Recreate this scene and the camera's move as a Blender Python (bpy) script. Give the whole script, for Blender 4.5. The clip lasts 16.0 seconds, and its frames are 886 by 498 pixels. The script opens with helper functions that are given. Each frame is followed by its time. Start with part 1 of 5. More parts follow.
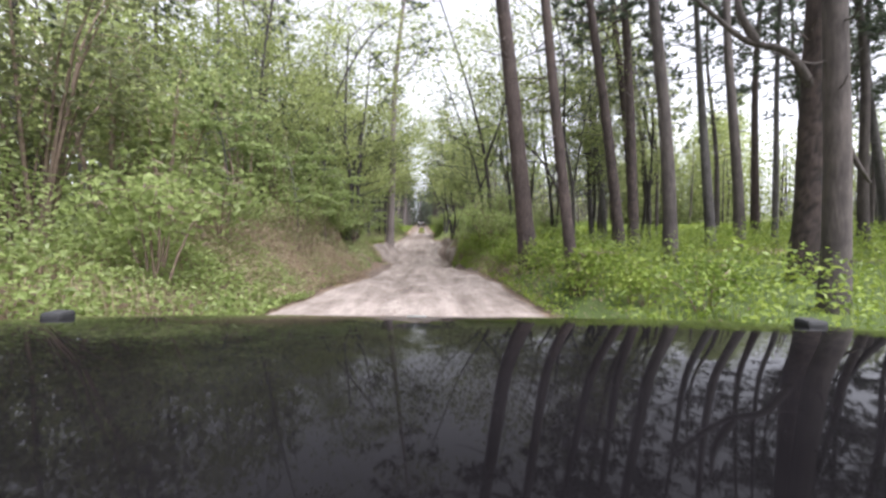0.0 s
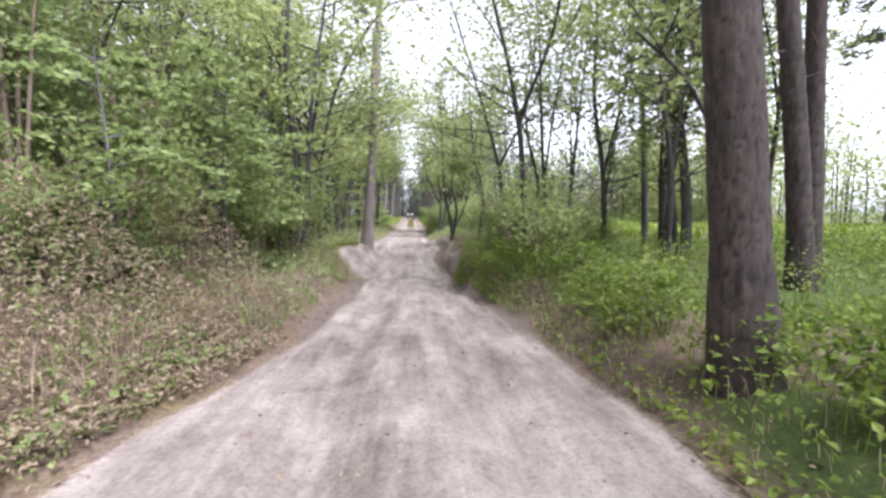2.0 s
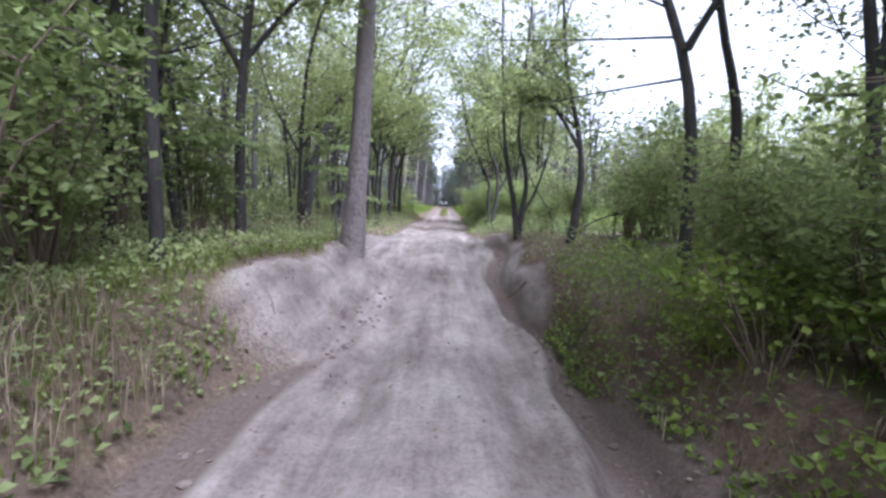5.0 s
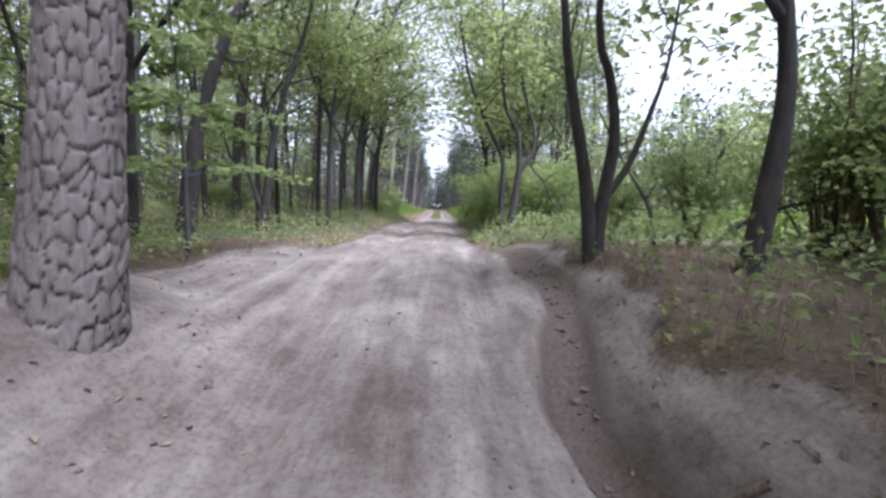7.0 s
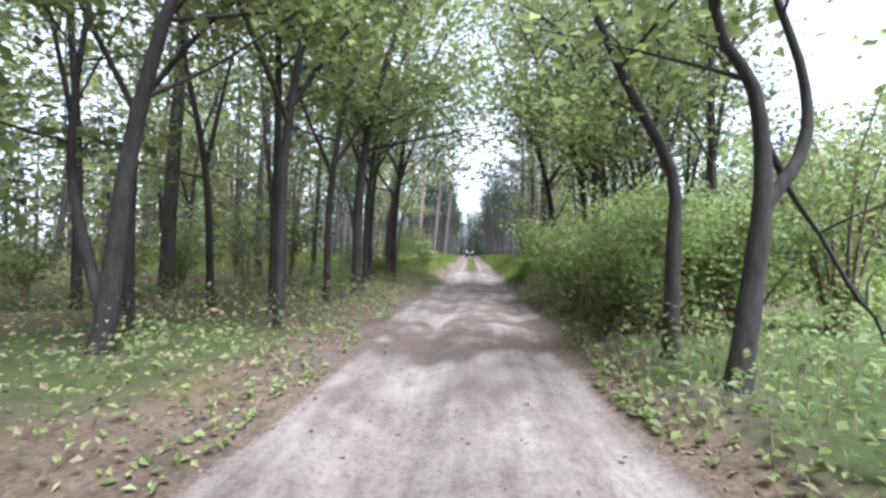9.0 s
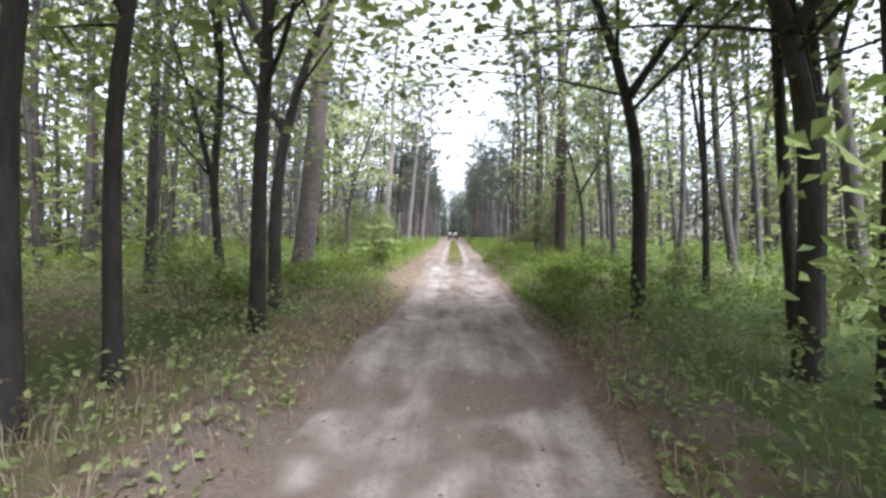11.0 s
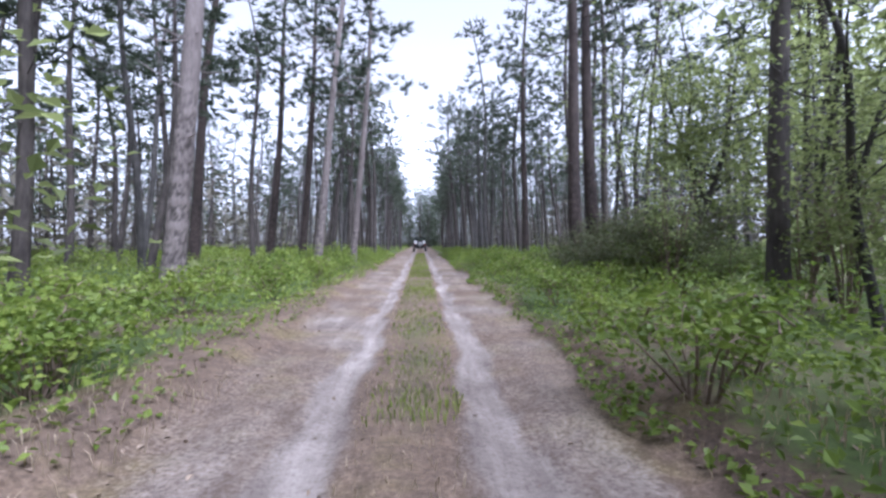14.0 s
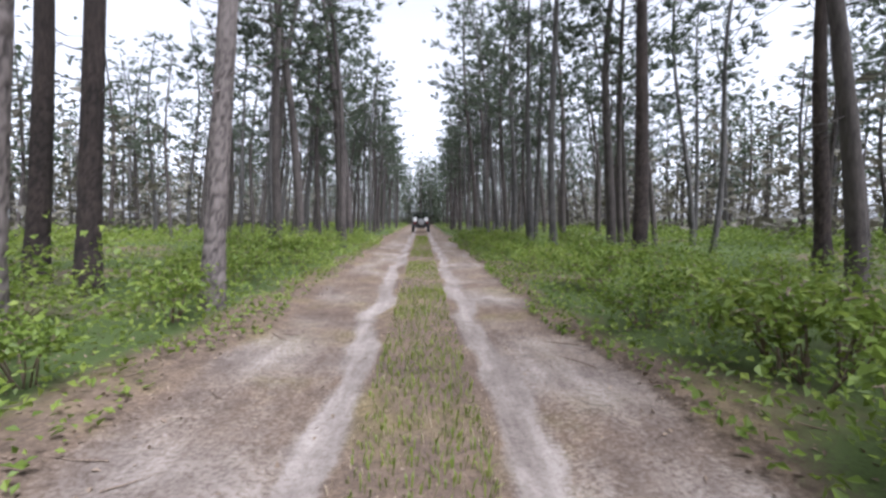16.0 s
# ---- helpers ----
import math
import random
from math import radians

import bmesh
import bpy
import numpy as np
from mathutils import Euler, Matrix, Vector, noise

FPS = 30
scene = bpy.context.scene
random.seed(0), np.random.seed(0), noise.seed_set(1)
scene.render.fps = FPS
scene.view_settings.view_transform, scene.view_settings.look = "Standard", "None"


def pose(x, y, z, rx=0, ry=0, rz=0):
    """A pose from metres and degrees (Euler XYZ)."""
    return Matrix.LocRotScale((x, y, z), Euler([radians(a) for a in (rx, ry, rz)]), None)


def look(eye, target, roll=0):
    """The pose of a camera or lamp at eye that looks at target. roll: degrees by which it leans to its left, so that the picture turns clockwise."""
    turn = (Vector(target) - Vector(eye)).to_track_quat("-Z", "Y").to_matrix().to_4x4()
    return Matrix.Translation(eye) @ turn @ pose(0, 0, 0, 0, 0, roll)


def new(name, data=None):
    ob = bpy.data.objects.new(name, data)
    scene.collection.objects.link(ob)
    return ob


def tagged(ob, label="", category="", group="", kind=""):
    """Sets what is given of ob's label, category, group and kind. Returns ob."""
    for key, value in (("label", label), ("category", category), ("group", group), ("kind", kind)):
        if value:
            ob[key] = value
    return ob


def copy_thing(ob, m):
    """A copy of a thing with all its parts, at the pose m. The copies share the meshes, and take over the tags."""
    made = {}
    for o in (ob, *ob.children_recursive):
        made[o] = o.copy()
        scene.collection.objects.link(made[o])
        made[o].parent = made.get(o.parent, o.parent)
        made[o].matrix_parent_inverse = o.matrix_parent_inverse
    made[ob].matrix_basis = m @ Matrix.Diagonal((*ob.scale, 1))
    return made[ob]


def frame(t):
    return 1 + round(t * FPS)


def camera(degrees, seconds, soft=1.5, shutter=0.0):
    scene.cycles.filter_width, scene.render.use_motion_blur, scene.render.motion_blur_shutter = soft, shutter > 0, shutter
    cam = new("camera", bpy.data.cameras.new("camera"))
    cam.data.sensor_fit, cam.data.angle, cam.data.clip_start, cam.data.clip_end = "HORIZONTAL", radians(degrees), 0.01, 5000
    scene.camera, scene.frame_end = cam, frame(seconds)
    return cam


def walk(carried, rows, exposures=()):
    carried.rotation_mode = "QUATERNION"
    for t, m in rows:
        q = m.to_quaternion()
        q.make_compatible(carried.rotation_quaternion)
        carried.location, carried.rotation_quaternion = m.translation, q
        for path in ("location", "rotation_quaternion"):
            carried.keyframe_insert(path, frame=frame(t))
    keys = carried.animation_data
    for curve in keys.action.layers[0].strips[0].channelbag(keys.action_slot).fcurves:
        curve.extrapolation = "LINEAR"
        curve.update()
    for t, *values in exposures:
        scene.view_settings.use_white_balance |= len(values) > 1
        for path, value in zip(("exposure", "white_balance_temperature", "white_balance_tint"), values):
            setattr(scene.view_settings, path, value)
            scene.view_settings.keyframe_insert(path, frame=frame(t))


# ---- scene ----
cam = camera(91.0, 16.0, soft=2.8, shutter=0.0)
PATH = [
    (0, look((0.022, -0.003, 1.513), (0.501, 9.966, 0.893), -1.26)),
    (0.5, look((-0.016, 2.069, 1.590), (0.506, 12.038, 0.997), -1.02)),
    (1, look((-0.025, 3.862, 1.668), (0.598, 13.817, 0.960), -0.60)),
    (1.5, look((-0.026, 5.606, 1.673), (0.676, 15.551, 0.902), -0.52)),
    (2, look((-0.022, 7.157, 1.625), (0.717, 17.097, 0.812), -0.04)),
    (2.5, look((-0.011, 8.622, 1.562), (0.712, 18.560, 0.718), -0.36)),
    (3, look((0.001, 10.136, 1.540), (0.763, 20.067, 0.657), 0.74)),
    (3.5, look((0.022, 11.675, 1.475), (0.673, 21.616, 0.602), 0.15)),
    (4, look((0.074, 13.421, 1.389), (0.481, 23.360, 0.363), 0.92)),
    (4.5, look((0.076, 15.198, 1.344), (0.256, 25.145, 0.228), 1.00)),
    (4.7, look((0.053, 15.823, 1.316), (0.050, 25.772, 0.245), 1.11)),
    (6.8, look((0.211, 22.940, 0.918), (0.206, 32.892, -0.064), 0.89)),
    (7, look((0.237, 23.528, 0.918), (0.359, 33.482, -0.033), 1.13)),
    (7.5, look((0.276, 24.833, 0.931), (0.439, 34.815, 0.360), -1.03)),
    (8, look((0.106, 26.217, 0.971), (-0.322, 36.208, 0.881), -3.51)),
    (8.5, look((-0.109, 28.154, 1.132), (-0.724, 38.133, 1.319), 0.08)),
    (9, look((-0.246, 30.234, 1.386), (-0.849, 40.215, 1.452), 0.65)),
    (9.5, look((-0.281, 32.218, 1.535), (-0.959, 42.184, 0.976), 0.91)),
    (9.7, look((-0.290, 33.029, 1.568), (-0.951, 42.965, 0.653), 1.03)),
    (11.8, look((-0.096, 44.482, 1.773), (-0.047, 54.475, 1.626), 0.32)),
    (12, look((-0.089, 46.026, 1.696), (-0.056, 56.011, 1.394), 0.75)),
    (12.5, look((-0.074, 49.959, 1.477), (-0.073, 59.821, -0.006), -1.43)),
    (13, look((-0.033, 53.775, 1.446), (0.191, 63.667, 0.234), 1.01)),
    (13.5, look((0.024, 57.529, 1.420), (0.289, 67.448, 0.397), -1.19)),
    (14, look((0.049, 61.454, 1.445), (0.556, 71.433, 1.290), -0.17)),
    (14.5, look((0.041, 65.371, 1.447), (0.563, 75.344, 1.090), -0.21)),
    (15, look((0.072, 69.234, 1.466), (0.53, 79.215, 0.946), 0.12)),
    (15.5, look((0.05, 72.885, 1.506), (0.48, 82.869, 0.878), 0.68)),
    (16, look((0.0, 76.205, 1.590), (0.49, 86.188, 0.882), 0.07)),
]
walk(cam, PATH, [(0, 1.60, 5950, 17), (2.5, 1.95, 5600, 18), (4.5, 1.78, 5150, 22), (7.0, 1.55, 5300, 19), (8.5, 1.55, 5350, 15), (9.7, 2.0, 5500, 13), (12, 1.65, 5700, 16), (14, 1.33, 5150, 21), (16, 1.25, 5600, 16)])

# ---- sky and light ----
world = bpy.data.worlds.new("overcast_sky")
scene.world = world
world.use_nodes = True
wn, wl = world.node_tree.nodes, world.node_tree.links
wn.clear()
sky = wn.new("ShaderNodeTexSky")
sky.sky_type, sky.sun_disc = "NISHITA", False
sky.sun_elevation, sky.sun_rotation = radians(62), radians(142)
sky.air_density, sky.dust_density = 1.0, 1.5
pale = wn.new("ShaderNodeHueSaturation")
pale.inputs["Saturation"].default_value = 0.02
bg = wn.new("ShaderNodeBackground")
bg.inputs["Strength"].default_value = 0.13
wout = wn.new("ShaderNodeOutputWorld")
wl.new(sky.outputs["Color"], pale.inputs["Color"])
wl.new(pale.outputs["Color"], bg.inputs["Color"])
wl.new(bg.outputs["Background"], wout.inputs["Surface"])

sun_data = bpy.data.lights.new("sun", "SUN")
sun_data.energy, sun_data.angle, sun_data.color = 3.7, radians(30), (1.0, 0.97, 0.93)
sun = new("sun", sun_data)
sun.matrix_world = look((20, -26, 62), (0, 0, 0))


# ---- materials ----
def material(name):
    m = bpy.data.materials.new(name)
    m.use_nodes = True
    nt = m.node_tree
    nt.nodes.clear()
    out = nt.nodes.new("ShaderNodeOutputMaterial")
    return m, nt, out


def node(nt, kind, **values):
    n = nt.nodes.new(kind)
    for key, value in values.items():
        n.inputs[key].default_value = value
    return n


def noise_node(nt, scale, detail=4.0, rough=0.6, coords="Object", stretch=None):
    tc = nt.nodes.new("ShaderNodeTexCoord")
    n = node(nt, "ShaderNodeTexNoise", Scale=scale, Detail=detail, Roughness=rough)
    if stretch:
        mp = nt.nodes.new("ShaderNodeMapping")
        mp.inputs["Scale"].default_value = stretch
        nt.links.new(tc.outputs[coords], mp.inputs["Vector"])
        nt.links.new(mp.outputs["Vector"], n.inputs["Vector"])
    else:
        nt.links.new(tc.outputs[coords], n.inputs["Vector"])
    return n


def ramp(nt, source, stops):
    r = nt.nodes.new("ShaderNodeValToRGB")
    el = r.color_ramp.elements
    while len(el) < len(stops):
        el.new(0.5)
    for e, (at, c) in zip(el, stops):
        e.position, e.color = at, (*c, 1)
    nt.links.new(source, r.inputs["Fac"])
    return r


def leaf_material(name, dark, mid, light, glow=0.4, rough=0.5):
    """Foliage: diffuse and gloss with light let through; each leaf and each plant a little different."""
    m, nt, out = material(name)
    geo = nt.nodes.new("ShaderNodeNewGeometry")
    info = nt.nodes.new("ShaderNodeObjectInfo")
    mixv = node(nt, "ShaderNodeMath")
    mixv.operation = "MULTIPLY_ADD"
    mixv.inputs[1].default_value = 0.6
    half = node(nt, "ShaderNodeMath")
    half.operation = "MULTIPLY"
    half.inputs[1].default_value = 0.4
    nt.links.new(info.outputs["Random"], half.inputs[0])
    nt.links.new(geo.outputs["Random Per Island"], mixv.inputs[0])
    nt.links.new(half.outputs[0], mixv.inputs[2])
    r = ramp(nt, mixv.outputs[0], [(0.05, dark), (0.5, mid), (0.95, light)])
    p = node(nt, "ShaderNodeBsdfPrincipled", Roughness=rough)
    p.inputs["Specular IOR Level"].default_value = 0.35
    tr = nt.nodes.new("ShaderNodeBsdfTranslucent")
    mx = node(nt, "ShaderNodeMixShader", Fac=glow)
    nt.links.new(r.outputs["Color"], p.inputs["Base Color"])
    nt.links.new(r.outputs["Color"], tr.inputs["Color"])
    nt.links.new(p.outputs[0], mx.inputs[1])
    nt.links.new(tr.outputs[0], mx.inputs[2])
    nt.links.new(mx.outputs[0], out.inputs["Surface"])
    return m


def bark_material(name, dark, light, scale=9.0, bump=0.6, furrow=None):
    m, nt, out = material(name)
    a = noise_node(nt, scale, 6.0, 0.7, stretch=(1.6, 1.6, 0.35))
    b = noise_node(nt, 1.3, 3.0, 0.6)
    add = node(nt, "ShaderNodeMath")
    add.operation = "MULTIPLY_ADD"
    add.inputs[1].default_value = 0.6
    sc = node(nt, "ShaderNodeMath")
    sc.operation = "MULTIPLY"
    sc.inputs[1].default_value = 0.4
    nt.links.new(b.outputs["Fac"], sc.inputs[0])
    nt.links.new(a.outputs["Fac"], add.inputs[0])
    nt.links.new(sc.outputs[0], add.inputs[2])
    r = ramp(nt, add.outputs[0], [(0.35, dark), (0.66, light)])
    bp = node(nt, "ShaderNodeBump", Strength=bump, Distance=0.03)
    nt.links.new(a.outputs["Fac"], bp.inputs["Height"])
    p = node(nt, "ShaderNodeBsdfPrincipled", Roughness=0.9)
    # Furrow colour: dark brown bark with the groove's own shade put in.
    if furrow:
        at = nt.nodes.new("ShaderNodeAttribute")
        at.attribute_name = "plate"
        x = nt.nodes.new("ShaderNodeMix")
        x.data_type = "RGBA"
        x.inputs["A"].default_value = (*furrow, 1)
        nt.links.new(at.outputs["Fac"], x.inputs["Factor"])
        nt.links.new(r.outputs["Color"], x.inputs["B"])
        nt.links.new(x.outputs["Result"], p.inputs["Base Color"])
    else:
        nt.links.new(r.outputs["Color"], p.inputs["Base Color"])
    nt.links.new(bp.outputs["Normal"], p.inputs["Normal"])
    nt.links.new(p.outputs[0], out.inputs["Surface"])
    return m


def plain_material(name, color, rough=0.5, metal=0.0, vary=0.15, scale=20.0, coat=0.0, shine=0.5):
    m, nt, out = material(name)
    n = noise_node(nt, scale, 5.0, 0.6)
    lo = tuple(c * (1 - vary) for c in color)
    hi = tuple(min(1, c * (1 + vary)) for c in color)
    r = ramp(nt, n.outputs["Fac"], [(0.3, lo), (0.7, hi)])
    p = node(nt, "ShaderNodeBsdfPrincipled", Roughness=rough, Metallic=metal)
    p.inputs["Coat Weight"].default_value = coat
    p.inputs["Specular IOR Level"].default_value = shine
    nt.links.new(r.outputs["Color"], p.inputs["Base Color"])
    nt.links.new(p.outputs[0], out.inputs["Surface"])
    return m


def earth_material(name):
    """Sand, pine litter and green soil, laid out by the mesh's own masks (red sand, green moss and grass, blue damp)."""
    m, nt, out = material(name)
    at = nt.nodes.new("ShaderNodeAttribute")
    at.attribute_name = "cover"
    sep = nt.nodes.new("ShaderNodeSeparateColor")
    nt.links.new(at.outputs["Color"], sep.inputs["Color"])
    n1 = noise_node(nt, 0.9, 6.0, 0.65)
    n2 = noise_node(nt, 26.0, 7.0, 0.75)
    n3 = noise_node(nt, 90.0, 3.0, 0.6)
    n4 = noise_node(nt, 1.0, 5.0, 0.65, stretch=(3.2, 0.45, 1.0))
    n5 = noise_node(nt, 5.0, 6.0, 0.75)
    m1 = node(nt, "ShaderNodeMath")
    m1.operation = "MULTIPLY_ADD"
    m1.inputs[1].default_value = 0.45
    m2 = node(nt, "ShaderNodeMath")
    m2.operation = "MULTIPLY_ADD"
    m2.inputs[1].default_value = 0.35
    m3 = node(nt, "ShaderNodeMath")
    m3.operation = "MULTIPLY"
    m3.inputs[1].default_value = 0.2
    nt.links.new(n5.outputs["Fac"], m3.inputs[0])
    nt.links.new(n1.outputs["Fac"], m2.inputs[0])
    nt.links.new(m3.outputs[0], m2.inputs[2])
    nt.links.new(n4.outputs["Fac"], m1.inputs[0])
    nt.links.new(m2.outputs[0], m1.inputs[2])
    sand = ramp(nt, m1.outputs[0], [(0.38, (0.108, 0.085, 0.072)), (0.5, (0.211, 0.178, 0.155)), (0.62, (0.333, 0.290, 0.256))])
    litter = ramp(nt, n2.outputs["Fac"], [(0.3, (0.062, 0.045, 0.033)), (0.52, (0.139, 0.101, 0.075)), (0.75, (0.234, 0.178, 0.134))])
    patch = ramp(nt, n1.outputs["Fac"], [(0.38, (0.8, 0.79, 0.8)), (0.52, (1.05, 1.04, 1.0)), (0.66, (1.05, 1.12, 0.8))])
    crumb = ramp(nt, n5.outputs["Fac"], [(0.32, (0.55, 0.55, 0.55)), (0.5, (0.95, 0.95, 0.95)), (0.7, (1.25, 1.22, 1.15))])
    green = ramp(nt, n2.outputs["Fac"], [(0.3, (0.03, 0.045, 0.015)), (0.7, (0.09, 0.12, 0.035))])

    def edge(source, width):
        a = node(nt, "ShaderNodeMath")
        a.operation = "SUBTRACT"
        a.inputs[1].default_value = 0.5
        nt.links.new(n2.outputs["Fac"], a.inputs[0])
        b = node(nt, "ShaderNodeMath")
        b.operation = "MULTIPLY_ADD"
        b.inputs[1].default_value = width
        nt.links.new(a.outputs[0], b.inputs[0])
        nt.links.new(source, b.inputs[2])
        c = nt.nodes.new("ShaderNodeMapRange")
        c.interpolation_type = "SMOOTHSTEP"
        c.inputs["From Min"].default_value, c.inputs["From Max"].default_value = 0.3, 0.7
        nt.links.new(b.outputs[0], c.inputs["Value"])
        return c.outputs[0]

    def blend(fac, a, b, kind="MIX"):
        x = nt.nodes.new("ShaderNodeMix")
        x.data_type, x.blend_type = "RGBA", kind
        nt.links.new(fac, x.inputs["Factor"])
        nt.links.new(a, x.inputs["A"])
        nt.links.new(b, x.inputs["B"])
        return x.outputs["Result"]

    speck = ramp(nt, n2.outputs["Fac"], [(0.36, (0.62, 0.58, 0.55)), (0.5, (0.95, 0.95, 0.95)), (0.68, (1.12, 1.12, 1.12))])
    grit = nt.nodes.new("ShaderNodeMix")
    grit.data_type, grit.blend_type = "RGBA", "MULTIPLY"
    grit.inputs["Factor"].default_value = 0.8
    nt.links.new(sand.outputs["Color"], grit.inputs["A"])
    nt.links.new(speck.outputs["Color"], grit.inputs["B"])
    whole = nt.nodes.new("ShaderNodeValue")
    whole.outputs[0].default_value = 0.9
    duff = blend(whole.outputs[0], blend(whole.outputs[0], litter.outputs["Color"], patch.outputs["Color"], "MULTIPLY"), crumb.outputs["Color"], "MULTIPLY")
    c = blend(edge(sep.outputs[0], 0.7), duff, grit.outputs["Result"])
    c = blend(edge(sep.outputs[1], 0.9), c, green.outputs["Color"])
    at2 = nt.nodes.new("ShaderNodeAttribute")
    at2.attribute_name = "washed"
    clean = ramp(nt, n5.outputs["Fac"], [(0.3, (0.269, 0.237, 0.208)), (0.7, (0.386, 0.345, 0.304))])
    c = blend(edge(at2.outputs["Fac"], 0.5), c, clean.outputs["Color"])
    damp = ramp(nt, n2.outputs["Fac"], [(0.3, (0.07, 0.052, 0.043)), (0.7, (0.17, 0.132, 0.108))])
    c = blend(edge(sep.outputs[2], 0.6), c, damp.outputs["Color"])
    bp1 = node(nt, "ShaderNodeBump", Strength=0.5, Distance=0.05)
    nt.links.new(n2.outputs["Fac"], bp1.inputs["Height"])
    bp2 = node(nt, "ShaderNodeBump", Strength=0.3, Distance=0.01)
    nt.links.new(n3.outputs["Fac"], bp2.inputs["Height"])
    nt.links.new(bp1.outputs["Normal"], bp2.inputs["Normal"])
    p = node(nt, "ShaderNodeBsdfPrincipled", Roughness=0.95)
    p.inputs["Specular IOR Level"].default_value = 0.2
    nt.links.new(c, p.inputs["Base Color"])
    nt.links.new(bp2.outputs["Normal"], p.inputs["Normal"])
    nt.links.new(p.outputs[0], out.inputs["Surface"])
    return m


EARTH = earth_material("sandy_earth")
BARK_PINE = bark_material("pine_bark", (0.024, 0.019, 0.017), (0.104, 0.086, 0.076), 7.0, 0.8)
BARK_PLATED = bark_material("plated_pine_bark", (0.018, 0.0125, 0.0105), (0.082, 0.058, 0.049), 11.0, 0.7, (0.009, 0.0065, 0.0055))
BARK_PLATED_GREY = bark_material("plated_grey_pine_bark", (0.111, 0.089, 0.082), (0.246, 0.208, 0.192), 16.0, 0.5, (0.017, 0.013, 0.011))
BARK_GREY = bark_material("lichen_grey_bark", (0.032, 0.029, 0.027), (0.122, 0.112, 0.104), 8.0, 0.7)
BARK_DARK = bark_material("dark_hardwood_bark", (0.014, 0.012, 0.010), (0.068, 0.058, 0.052), 11.0, 0.6)
TWIG = bark_material("dry_twigs", (0.07, 0.05, 0.035), (0.26, 0.19, 0.14), 30.0, 0.2)
NEEDLES = leaf_material("pine_needles", (0.036, 0.047, 0.031), (0.068, 0.084, 0.053), (0.106, 0.128, 0.080), 0.4)
LEAVES = leaf_material("oak_and_maple_leaves", (0.113, 0.139, 0.046), (0.227, 0.264, 0.096), (0.379, 0.413, 0.168), 0.6)
LEAVES_SHRUB = leaf_material("shrub_leaves", (0.108, 0.148, 0.048), (0.227, 0.272, 0.101), (0.382, 0.430, 0.173), 0.5)
# Pale yellow-green leaves, with the brightness of sunlight mixed into the colour.
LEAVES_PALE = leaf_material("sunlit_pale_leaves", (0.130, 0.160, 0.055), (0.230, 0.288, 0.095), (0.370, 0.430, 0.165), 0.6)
# Darker copy of the leaf colours, with deep shade put into them.
LEAVES_SHADE_TONE = leaf_material("deep_shade_leaves", (0.05, 0.06, 0.024), (0.105, 0.118, 0.05), (0.17, 0.185, 0.085), 0.45)
GRASS = leaf_material("fresh_grass", (0.074, 0.109, 0.016), (0.148, 0.197, 0.027), (0.255, 0.302, 0.054), 0.45)
HUCKLE = leaf_material("low_heath_leaves", (0.079, 0.119, 0.017), (0.155, 0.216, 0.035), (0.274, 0.329, 0.065), 0.5)
DRY = leaf_material("dry_fern_and_straw", (0.19, 0.145, 0.095), (0.36, 0.285, 0.195), (0.52, 0.43, 0.31), 0.5, 0.8)


# ---- mesh helpers ----
def mesh_np(name, verts, faces, mat, smooth=False):
    """A mesh from an array of places and an array of faces, three or four corners each."""
    verts, faces = np.asarray(verts, np.float32), np.asarray(faces, np.int32)
    me = bpy.data.meshes.new(name)
    n, k = faces.shape
    me.vertices.add(len(verts))
    me.vertices.foreach_set("co", verts.ravel())
    me.loops.add(n * k)
    me.loops.foreach_set("vertex_index", faces.ravel())
    me.polygons.add(n)
    me.polygons.foreach_set("loop_start", np.arange(0, n * k, k, dtype=np.int32))
    me.polygons.foreach_set("use_smooth", np.full(n, smooth))
    me.update(calc_edges=True)
    me.materials.append(mat)
    return me


def merge(chunks):
    vs, fs, at = [], [], 0
    for v, f in chunks:
        vs.append(v)
        fs.append(np.asarray(f) + at)
        at += len(v)
    return np.concatenate(vs), np.concatenate(fs)


def part_of(name, me, parent, label=""):
    ob = new(name, me)
    ob.parent = parent
    return tagged(ob, label)


def part(name, bm, mat, parent, label="", smooth=False):
    me = bpy.data.meshes.new(name)
    bm.normal_update()
    bm.to_mesh(me)
    bm.free()
    me.materials.append(mat)
    if smooth:
        me.polygons.foreach_set("use_smooth", np.full(len(me.polygons), True))
    return part_of(name, me, parent, label)


def thing(name, m, label, category, group="", kind=""):
    ob = new(name)
    ob.empty_display_size = 0.2
    ob.matrix_world = m
    return tagged(ob, label, category, group, kind)


def tube(points, radii, sides=7):
    """A bent tapering round bar through points, closed at the tip."""
    pts, radii = np.asarray(points, float), np.asarray(radii, float)
    d = np.gradient(pts, axis=0)
    d /= np.linalg.norm(d, axis=1)[:, None] + 1e-9
    ref = np.array([0.31, 0.95, 0.05]) if abs(d[0][2]) > 0.5 else np.array([0.0, 0.0, 1.0])
    a = np.cross(d, ref)
    a /= np.linalg.norm(a, axis=1)[:, None] + 1e-9
    b = np.cross(d, a)
    ang = np.linspace(0, 2 * np.pi, sides, endpoint=False)
    ring = a[:, None, :] * np.cos(ang)[None, :, None] + b[:, None, :] * np.sin(ang)[None, :, None]
    v = (pts[:, None, :] + ring * radii[:, None, None]).reshape(-1, 3)
    n = len(pts)
    i, j = np.meshgrid(np.arange(n - 1), np.arange(sides), indexing="ij")
    k = (j + 1) % sides
    f = np.stack([i * sides + j, i * sides + k, (i + 1) * sides + k, (i + 1) * sides + j], -1).reshape(-1, 4)
    return v, f


